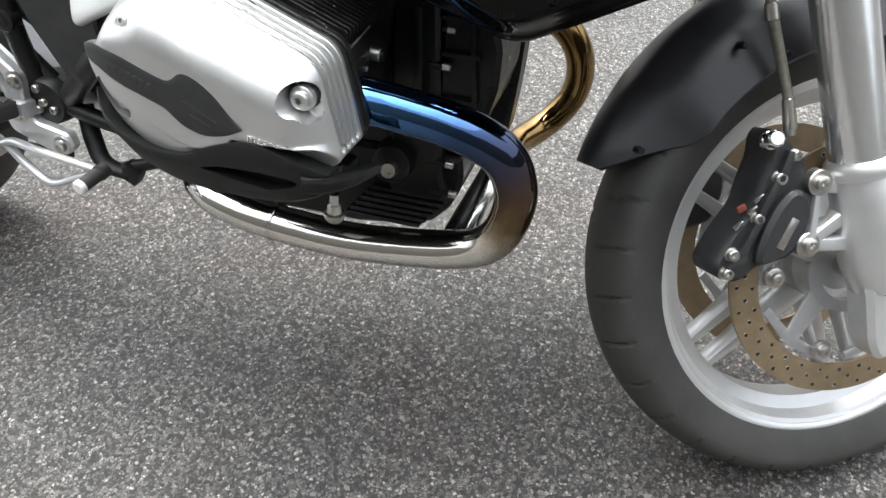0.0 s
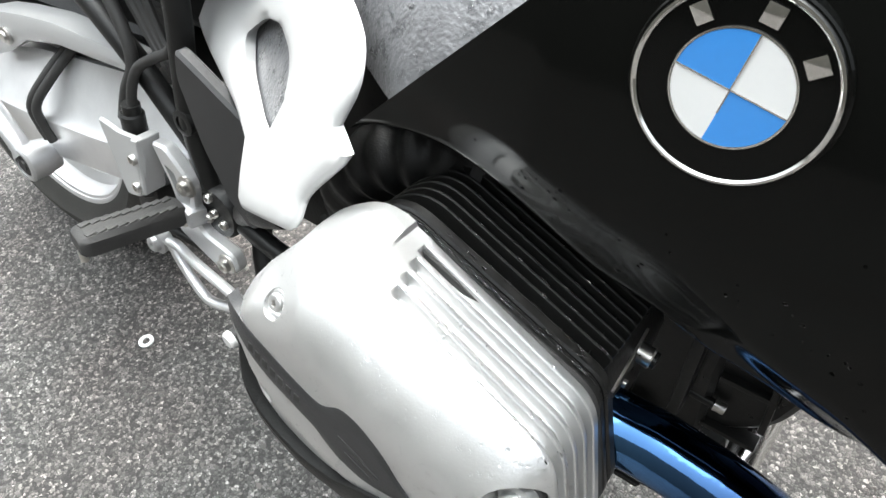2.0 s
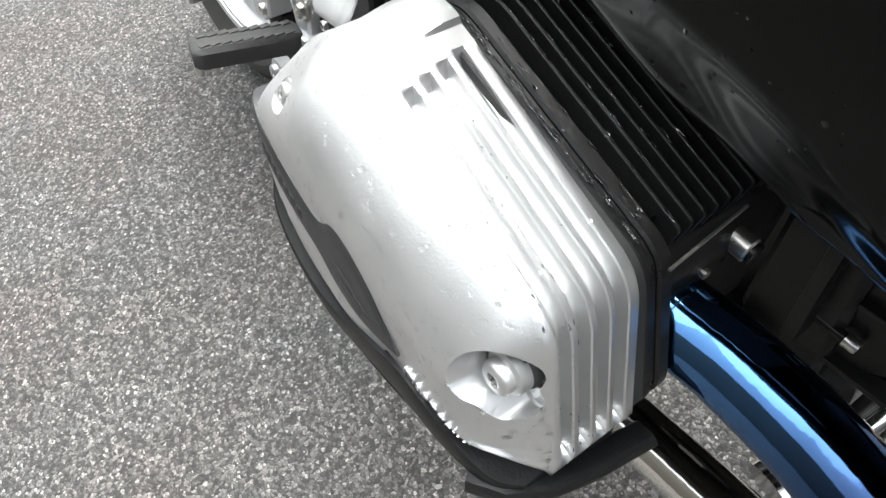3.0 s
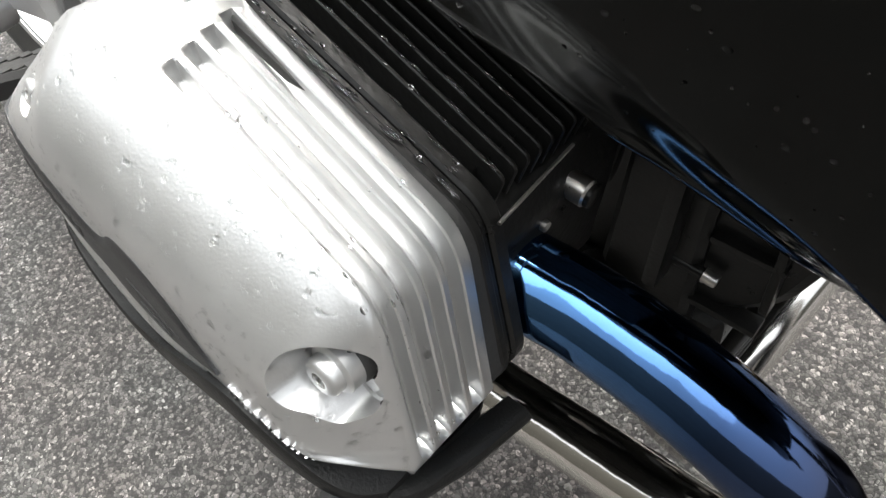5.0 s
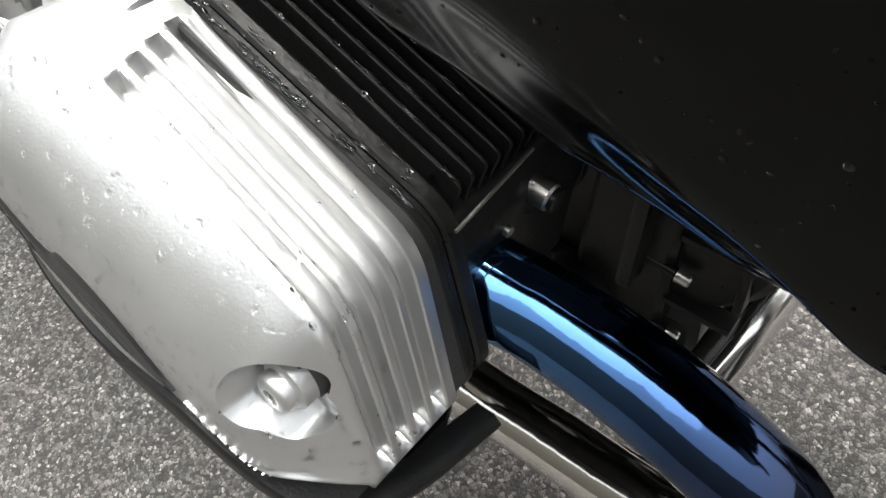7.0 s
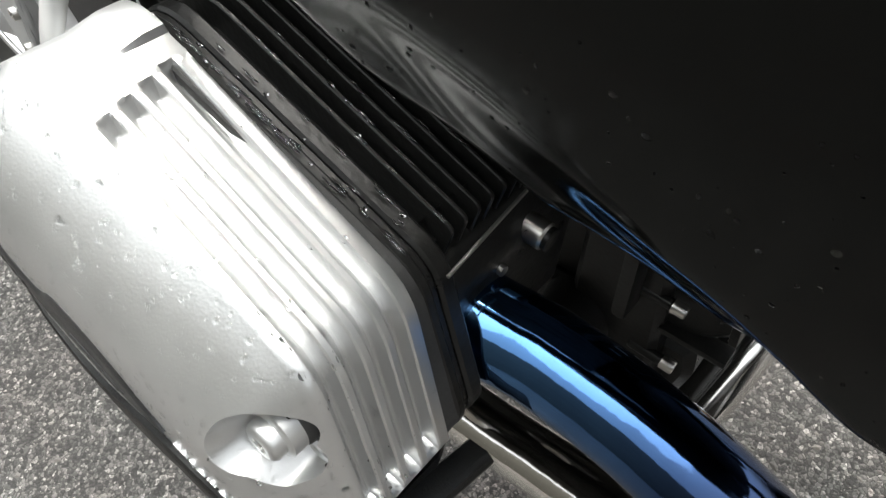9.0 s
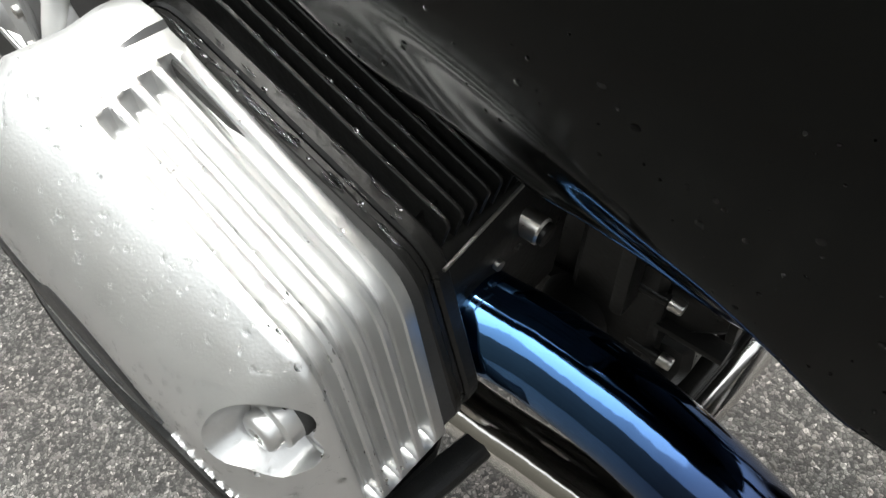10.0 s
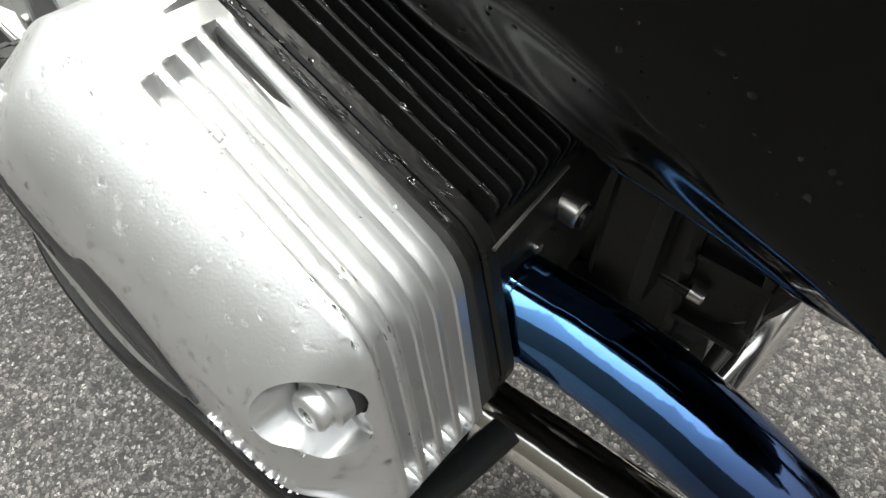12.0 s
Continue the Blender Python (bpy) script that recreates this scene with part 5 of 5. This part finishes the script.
def swing_arm():
    # box-shaped arm: top face, side face and underside, tapering to the rear
    rings = []
    for x, zt, zm, zb, yo in ((-0.46, 0.485, 0.44, 0.36, -0.115), (-0.56, 0.488, 0.425, 0.352, -0.135), (-0.66, 0.482, 0.405, 0.338, -0.148), (-0.78, 0.466, 0.388, 0.318, -0.152), (-0.88, 0.448, 0.372, 0.296, -0.15), (-0.98, 0.42, 0.36, 0.27, -0.145), (-1.09, 0.39, 0.34, 0.25, -0.12)):
        ring = [(yo + 0.075, zt), (yo + 0.045, zt - 0.001), (yo + 0.012, zm + 0.012), (yo, zm), (yo - 0.001, zm - 0.006), (yo + 0.004, zb + 0.012), (yo + 0.02, zb), (yo + 0.075, zb - 0.004), (yo + 0.09, zb + 0.02), (yo + 0.09, zt - 0.02)]
        rings.append([Vector((x, a, b)) for a, b in ring])
    cols = [spline([r[i] for r in rings], 5) for i in range(len(rings[0]))]
    bm = bmesh.new()
    add_rings(bm, [[c[j] for c in cols] for j in range(len(cols[0]))])
    arm = part("swing_arm", bm, RIM, BIKE, "silver cast swing arm wet with rain", sharp=24)
    bm = bmesh.new()
    for off in (0.0, 0.012):
        pts = [(-0.768 - off, -0.085, 0.50), (-0.782 - off, -0.105, 0.475), (-0.80 - off, -0.135, 0.440), (-0.815 - off, -0.157, 0.405), (-0.812 - off, -0.157, 0.375), (-0.805 - off, -0.155, 0.355)]
        add_tube(bm, pts, 0.0062, 10, 6)
    part("brake_cable", bm, RUBBER, arm, "black rubber cable laid over the swing arm")
    bm = bmesh.new()
    add_tube(bm, [(-0.99, -0.165, 0.415), (-0.93, -0.172, 0.385), (-0.87, -0.178, 0.352), (-0.845, -0.18, 0.33)], 0.014, 12, 5, flat=0.7)
    strut = part("torque_strut", bm, SILVER_DARK, BIKE, "silver torque strut with a rubber bush")
    bm = bmesh.new()
    add_lathe(bm, (-0.843, -0.165, 0.318), (0, -1, 0), [(-0.02, 0.022), (0, 0.026), (0.022, 0.026), (0.025, 0.023), (0.025, 0.018), (0.02, 0.0175), (0.02, 0.0005)], 28)
    part("strut_eye", bm, SILVER_DARK, strut)
    bm = bmesh.new()
    add_lathe(bm, (-0.843, -0.185, 0.318), (0, -1, 0), [(0, 0.0172), (0.003, 0.0165), (0.004, 0.009), (0.006, 0.008), (0.006, 0.0005)], 24)
    part("bush", bm, RUBBER, strut)
    # upper silver rail with black inner guard
    rings = []
    for x, z0, z1, y in ((-0.60, 0.506, 0.523, -0.125), (-0.68, 0.503, 0.527, -0.13), (-0.76, 0.497, 0.524, -0.13), (-0.84, 0.478, 0.512, -0.13), (-0.90, 0.445, 0.50, -0.13), (-0.96, 0.42, 0.48, -0.13)):
        rings.append([Vector((x, y, z0)), Vector((x, y - 0.004, (z0 + z1) / 2)), Vector((x, y, z1)), Vector((x, y + 0.03, z1 + 0.004)), Vector((x, y + 0.03, z0 + 0.004))])
    bm = bmesh.new()
    add_rings(bm, rings)
    rail = part("rear_guard", bm, WHITE, BIKE, "pale silver guard over the rear wheel")
    bm = bmesh.new()
    add_lathe(bm, (-0.885, -0.133, 0.472), (0, -1, 0), [(0, 0.012), (0.003, 0.012), (0.004, 0.008), (0.007, 0.0075)], 18)
    part("bolt", bm, STEEL, rail)
    bm = bmesh.new()
    add_plate(bm, rounded(xz((-1.02, 0.52), (-0.62, 0.535), (-0.56, 0.56), (-0.56, 0.48), (-0.74, 0.44), (-1.0, 0.44)), 0.02), -0.10, 0.10, 0.02)
    part("inner_fender", bm, BLACK_PLASTIC, BIKE)
    return arm


swing_arm()


def rear_frame():
    # dark body of the bike behind the tubes
    bm = bmesh.new()
    add_plate(bm, rounded(xz((-0.52, 0.42), (-0.50, 0.70), (-0.20, 0.70), (-0.20, 0.42), (-0.30, 0.36), (-0.45, 0.36)), 0.03), -0.085, 0.085, 0.02)
    part("gearbox", bm, BLACK_ENGINE, BIKE, "black gearbox housing")
    bm = bmesh.new()
    add_plate(bm, rounded(xz((-1.15, 0.60), (-0.50, 0.57), (-0.45, 0.76), (-1.10, 0.82)), 0.03), -0.12, 0.12, 0.03)
    part("tail_underside", bm, BLACK_PLASTIC, BIKE)
    bm = bmesh.new()
    for pts, r in (([(-0.72, -0.135, 0.63), (-0.62, -0.14, 0.572), (-0.56, -0.143, 0.53), (-0.50, -0.145, 0.478), (-0.46, -0.14, 0.43)], 0.0125),):
        add_tube(bm, pts, r, 14, 6)
    frame_tube = part("frame_tube", bm, BLACK_PLASTIC, BIKE, "black steel frame tube")
    bm = bmesh.new()
    add_tube(bm, [(-0.47, -0.15, 0.70), (-0.474, -0.15, 0.622), (-0.479, -0.152, 0.567), (-0.481, -0.154, 0.512), (-0.474, -0.152, 0.445), (-0.462, -0.148, 0.41)], 0.0125, 14, 6)
    part("frame_tube", bm, BLACK_PLASTIC, BIKE, "black steel frame tube")
    bm = bmesh.new()
    add_lathe(bm, (-0.480, -0.150, 0.512), (0, -1, 0), [(0, 0.014), (0.016, 0.014), (0.017, 0.012), (0.017, 0.008), (0.006, 0.0075), (0.006, 0.0005)], 20)
    part("tube_end", bm, BLACK_PLASTIC, frame_tube)
    bm = bmesh.new()
    add_tube(bm, [(-0.46, -0.15, 0.41), (-0.40, -0.15, 0.392), (-0.34, -0.15, 0.382), (-0.28, -0.15, 0.372)], 0.011, 12, 5)
    part("frame_tube", bm, BLACK_PLASTIC, BIKE, "black steel frame tube")
    bm = bmesh.new()
    add_tube(bm, [(-0.445, -0.14, 0.40), (-0.40, -0.16, 0.44), (-0.34, -0.19, 0.485), (-0.30, -0.2, 0.51)], 0.015, 12, 5)
    part("frame_tube", bm, BLACK_PLASTIC, BIKE, "black steel frame tube")
    # dark panel in front of the tubes
    bm = bmesh.new()
    poly = rounded(xz((-0.425, 0.618), (-0.40, 0.606), (-0.343, 0.577), (-0.318, 0.56), (-0.315, 0.50), (-0.36, 0.455), (-0.385, 0.477), (-0.411, 0.526), (-0.43, 0.59)), 0.008)
    add_plate(bm, poly, -0.195, -0.180, 0.003)
    flank = part("flank_panel", bm, GREY_PLASTIC, BIKE, "dark grey inner side panel")
    for k in range(5):
        bm = bmesh.new()
        add_tube(bm, [(-0.39 + 0.013 * k, -0.170, 0.452 + 0.008 * k), (-0.385 + 0.013 * k, -0.178, 0.475 + 0.006 * k), (-0.378 + 0.013 * k, -0.17, 0.50 + 0.004 * k)], 0.004, 8, 4)
        part("cooling_rib", bm, BLACK_PLASTIC, flank)
    # pivot plate with bolts
    bm = bmesh.new()
    add_lathe(bm, (-0.459, -0.145, 0.408), (0, -1, 0), [(0, 0.033), (0.014, 0.031), (0.018, 0.028), (0.018, 0.0005)], 32, cap=False)
    piv = part("pivot_plate", bm, BLACK_PLASTIC, BIKE, "round black pivot plate with four bolts")
    for x, z in ((-0.465, 0.427), (-0.460, 0.409), (-0.470, 0.398), (-0.446, 0.400)):
        socket_bolt((x, -0.162, z), (0, -1, 0), 0.0055, 0.006, piv)
    bm = bmesh.new()
    add_tube(bm, [(-0.44, -0.12, 0.39), (-0.42, -0.14, 0.345), (-0.40, -0.15, 0.322), (-0.36, -0.15, 0.315)], 0.012, 12, 5, flat=0.6)
    add_box(bm, (-0.358, -0.15, 0.318), (0.024, 0.02, 0.028), pose(0, 0, 0, 0, 30, 0), 0.004)
    add_tube(bm, [(-0.37, -0.15, 0.322), (-0.30, -0.14, 0.342), (-0.25, -0.13, 0.345)], 0.009, 10, 4)
    part("stand_linkage", bm, BLACK_PLASTIC, BIKE, "black steel linkage under the gearbox")
    bm = bmesh.new()
    add_rod(bm, (-0.37, -0.10, 0.372), (-0.315, -0.10, 0.362), 0.019, 20, bev=0.003)
    for k in range(3):
        add_lathe(bm, (-0.365 + 0.015 * k, -0.10, 0.371 - 0.0028 * k), (1, 0, -0.18), [(0, 0.019), (0.001, 0.0215), (0.006, 0.0215), (0.007, 0.019)], 20)
    part("exhaust_joint", bm, CHROME, BIKE, "chrome exhaust joint with clamps")
    # hoses
    bm = bmesh.new()
    add_tube(bm, [(-0.588, -0.165, 0.478), (-0.578, -0.16, 0.512), (-0.562, -0.155, 0.545), (-0.572, -0.15, 0.58), (-0.60, -0.145, 0.62), (-0.62, -0.14, 0.68)], 0.0068, 12, 6)
    part("hose", bm, RUBBER, BIKE, "black rubber brake hose")
    bm = bmesh.new()
    add_tube(bm, [(-0.562, -0.168, 0.492), (-0.560, -0.165, 0.518), (-0.548, -0.16, 0.545), (-0.525, -0.155, 0.562), (-0.498, -0.15, 0.578), (-0.488, -0.145, 0.61), (-0.485, -0.14, 0.66)], 0.0055, 12, 6)
    part("hose", bm, RUBBER, BIKE, "black rubber brake hose")
    bm = bmesh.new()
    for k in range(3):
        add_tube(bm, [(-0.60 + 0.02 * k, -0.13, 0.63), (-0.555 + 0.012 * k, -0.135, 0.575), (-0.52 + 0.01 * k, -0.14, 0.545), (-0.47, -0.13, 0.50)], 0.005, 8, 5)
    part("wiring", bm, RUBBER, BIKE, "black wiring loom")


rear_frame()


def footrest():
    plate = rounded(xz((-0.532, 0.476), (-0.508, 0.478), (-0.474, 0.446), (-0.480, 0.412), (-0.472, 0.384), (-0.424, 0.374), (-0.420, 0.355), (-0.436, 0.341), (-0.462, 0.343), (-0.515, 0.365), (-0.522, 0.388), (-0.508, 0.402), (-0.512, 0.43)), 0.007, 4)
    bm = bmesh.new()
    add_plate(bm, plate, -0.176, -0.160, 0.003)
    br = part("footrest_bracket", bm, RIM, BIKE, "cast aluminium footrest bracket", sharp=45)
    bm = bmesh.new()
    add_plate(bm, rounded(xz((-0.515, 0.455), (-0.500, 0.450), (-0.494, 0.428), (-0.500, 0.418)), 0.003), -0.30, -0.10)
    cut(br, bm)
    for x, z in ((-0.482, 0.440), (-0.494, 0.393), (-0.438, 0.357)):
        bm = bmesh.new()
        add_lathe(bm, (x, -0.174, z), (0, -1, 0), [(0, 0.0125), (0.003, 0.0125), (0.004, 0.0085), (0.009, 0.008), (0.010, 0.0065), (0.010, 0.004), (0.006, 0.0036)], 20)
        part("bolt", bm, STEEL, br)
    # peg: alloy core with a rubber pad
    bm = bmesh.new()
    a, b = Vector((-0.497, -0.178, 0.404)), Vector((-0.523, -0.285, 0.412))
    d = (b - a).normalized()
    u = d.cross(Vector((0, 0, 1))).normalized()
    w = u.cross(d)
    rings = []
    for t, hw, hh in ((0.0, 0.013, 0.009), (0.06, 0.0165, 0.0125), (0.9, 0.0185, 0.0125), (0.97, 0.017, 0.011), (1.0, 0.0145, 0.008)):
        p = a.lerp(b, t)
        rings.append([p + u * hw * sx + w * hh * sz for sx, sz in ((-1, -0.7), (-1, 0.6), (-0.75, 1), (0.75, 1), (1, 0.6), (1, -0.7), (0.6, -1), (-0.6, -1))])
    add_rings(bm, rings)
    for k in range(9):
        p = a.lerp(b, 0.12 + 0.095 * k)
        for s in (-0.5, 0.5):
            add_box(bm, p + u * 0.018 * s + w * 0.0128, (0.007, 0.010, 0.002), None, 0.0008)
    peg = part("footrest_peg", bm, RUBBER, BIKE, "black rubber footrest peg")
    bm = bmesh.new()
    add_rod(bm, b - d * 0.004 - w * 0.008, b - d * 0.006 - w * 0.028 + u * 0.006, 0.0045, 10, bev=0.001)
    part("peg_feeler", bm, STEEL, peg)
    bm = bmesh.new()
    add_box(bm, (-0.487, -0.172, 0.402), (0.03, 0.022, 0.02), pose(0, 0, 0, 0, 0, -14), 0.003)
    part("peg_hinge", bm, SILVER_DARK, peg)
    # brake pedal
    bm = bmesh.new()
    add_tube(bm, [(-0.535, -0.185, 0.345), (-0.505, -0.19, 0.358), (-0.47, -0.195, 0.356), (-0.41, -0.2, 0.352), (-0.36, -0.205, 0.350)], 0.0062, 12, 6, flat=0.8)
    pedal = part("brake_pedal", bm, RIM, BIKE, "aluminium brake pedal with a black tip")
    bm = bmesh.new()
    add_tube(bm, [(-0.52, -0.187, 0.350), (-0.495, -0.192, 0.330), (-0.462, -0.197, 0.312), (-0.44, -0.198, 0.312), (-0.40, -0.2, 0.33), (-0.36, -0.205, 0.347)], 0.0062, 12, 6, flat=0.8)
    part("pedal_arm", bm, RIM, pedal)
    bm = bmesh.new()
    add_lathe(bm, (-0.54, -0.18, 0.345), (0, -1, 0), [(0, 0.015), (0.014, 0.015), (0.015, 0.0135), (0.015, 0.010), (0.02, 0.0095), (0.021, 0.008), (0.021, 0.004), (0.016, 0.0036)], 24)
    part("pedal_pivot", bm, SILVER_DARK, pedal)
    bm = bmesh.new()
    add_lathe(bm, (-0.356, -0.198, 0.349), (-0.1, -1, -0.1), [(0, 0.010), (0.012, 0.0105), (0.013, 0.009), (0.04, 0.009), (0.041, 0.0085)], 18)
    part("pedal_rubber", bm, RUBBER, pedal)
    bm = bmesh.new()
    add_lathe(bm, (-0.360, -0.2385, 0.345), (-0.1, -1, -0.1), [(0, 0.0095), (0.005, 0.0095), (0.007, 0.007), (0.007, 0.0)], 18, cap=False)
    part("pedal_cap", bm, ENAMEL, pedal, "small white end cap")
    bm = bmesh.new()
    add_rod(bm, (-0.60, -0.16, 0.335), (-0.45, -0.155, 0.33), 0.006, 10)
    part("push_rod", bm, BLACK_PLASTIC, pedal)


footrest()


def master_cylinder():
    bm = bmesh.new()
    poly = rounded(xz((-0.606, 0.482), (-0.572, 0.477), (-0.535, 0.482), (-0.537, 0.445), (-0.548, 0.408), (-0.566, 0.392), (-0.588, 0.388), (-0.594, 0.42)), 0.007, 4)
    add_plate(bm, poly, -0.186, -0.180, 0.002)
    body = part("cylinder_guard", bm, WHITE, BIKE, "pale silver guard of the rear brake cylinder")
    bm = bmesh.new()
    add_plate(bm, rounded(xz((-0.548, 0.478), (-0.534, 0.480), (-0.546, 0.405), (-0.556, 0.400)), 0.003), -0.188, -0.160, 0.002)
    part("guard_edge", bm, WHITE, body)
    bm = bmesh.new()
    add_rod(bm, (-0.565, -0.168, 0.495), (-0.575, -0.165, 0.385), 0.013, 18, bev=0.002)
    add_rod(bm, (-0.563, -0.168, 0.505), (-0.564, -0.168, 0.492), 0.010, 16)
    part("brake_cylinder", bm, BLACK_PLASTIC, body)
    for z, x in ((0.452, -0.549), (0.413, -0.556)):
        socket_bolt((x, -0.187, z), (0, -1, 0), 0.0062, 0.006, body)
    bm = bmesh.new()
    add_box(bm, (-0.578, -0.15, 0.372), (0.045, 0.04, 0.05), None, 0.006)
    part("cylinder_bracket", bm, BLACK_PLASTIC, body)


master_cylinder()


# ---- rain drops ----
def drops():
    rng = random.Random(11)
    verts, faces = [], []

    def dome(p, nrm, r, squash):
        u, w = frame_of(nrm)
        k = len(verts)
        s = rng.uniform(0.8, 1.25)
        seg = 10
        for q, hgt in ((1.0, 0.0), (0.9, 0.35), (0.62, 0.72)):
            for i in range(seg):
                a = 2 * math.pi * i / seg
                verts.append(tuple(p - nrm * 0.0002 + (u * math.cos(a) * s + w * math.sin(a) / s) * r * q + nrm * hgt * r * squash))
        verts.append(tuple(p + nrm * r * 0.9 * squash))
        for ring in range(2):
            for i in range(seg):
                j = (i + 1) % seg
                faces.append((k + ring * seg + i, k + ring * seg + j, k + (ring + 1) * seg + j, k + (ring + 1) * seg + i))
        for i in range(seg):
            faces.append((k + 2 * seg + i, k + 2 * seg + (i + 1) % seg, k + 3 * seg))
        faces.append(tuple(k + i for i in range(seg))[::-1])

    def scatter(ob, n, lo, hi, accept, power=2.2):
        me = ob.data
        tris = []
        for p in me.polygons:
            if accept(p.center, p.normal):
                vs = [me.vertices[i].co for i in p.vertices]
                for i in range(1, len(vs) - 1):
                    ar = (vs[i] - vs[0]).cross(vs[i + 1] - vs[0]).length
                    tris.append((ar, vs[0], vs[i], vs[i + 1], p.normal))
        if not tris:
            return
        cum = np.cumsum([t[0] for t in tris])
        for _ in range(n):
            t = tris[min(len(tris) - 1, int(np.searchsorted(cum, rng.random() * cum[-1])))]
            a, b = rng.random(), rng.random()
            if a + b > 1:
                a, b = 1 - a, 1 - b
            p = t[1] + (t[2] - t[1]) * a + (t[3] - t[1]) * b
            dome(p, t[4], lo + (hi - lo) * rng.random() ** power, rng.uniform(0.24, 0.40))

    scatter(cover, 2000, 0.0003, 0.0019, lambda c, nn: c.y < -0.30 and nn.z > -0.5)
    scatter(cover, 160, 0.0006, 0.0017, lambda c, nn: c.y >= -0.318 and nn.z > 0.2)
    scatter(tank_ob, 520, 0.0005, 0.0015, lambda c, nn: nn.y < -0.2 and c.z < 0.70 and c.x > -0.1)
    scatter(tank_ob, 60, 0.0004, 0.0011, lambda c, nn: nn.y < -0.2 and c.z >= 0.70)
    scatter(seat_ob, 4200, 0.0008, 0.0024, lambda c, nn: c.y < 0.0 and nn.z > 0.1)
    # beads and runs along the edges of the fins and the flange
    def edge_beads(y0, y1, x0, z0, x1, z1, n, long_):
        d = Vector((x1 - x0, 0, z1 - z0)).normalized()
        up_ = Vector((-d.z, 0, d.x))
        if up_.z < 0:
            up_ = -up_
        for _ in range(n):
            t = rng.random()
            p = Vector((x0 + (x1 - x0) * t, rng.uniform(y0, y1), z0 + (z1 - z0) * t)) + up_ * 0.0002
            first = len(verts)
            dome(p, up_, rng.uniform(0.0004, 0.0009), 0.45)
            st = rng.uniform(1.0, long_)
            for i in range(first, len(verts)):
                w = Vector(verts[i]) - p
                verts[i] = tuple(p + w + d * w.dot(d) * (st - 1))

    for k in range(10):
        yc = -0.2395 + 0.0083 * k
        edge_beads(yc - 0.0008, yc + 0.0008, -0.112, 0.6314, 0.002, 0.5844, 12 if k < 3 else 6, 7.0)
    edge_beads(-0.262, -0.249, -0.115, 0.6313, 0.008, 0.5835, 22, 6.0)
    edge_beads(-0.2632, -0.2605, -0.115, 0.6313, 0.008, 0.5835, 34, 9.0)
    me = bpy.data.meshes.new("rain_water")
    me.from_pydata(verts, [], faces)
    for p in me.polygons:
        p.use_smooth = True
    me.materials.append(WATER)
    ob = new("rain_water", me)
    ob.parent = BIKE
    tagged(ob, "clear rain drops beading on paint", kind="stuff")


drops()


# ---- washer on the road ----
bm = bmesh.new()
add_lathe(bm, (0, 0, 0.0015), (0, 0, 1), [(0, 0.0065), (0, 0.0125), (0.0025, 0.0125), (0.003, 0.012), (0.003, 0.007), (0.0025, 0.0065), (0, 0.0065)], 36, cap=False)
tagged(part("washer", bm, ENAMEL, at=pose(-0.764, -0.144, 0)), "small white ring washer lying on the asphalt", "washer")
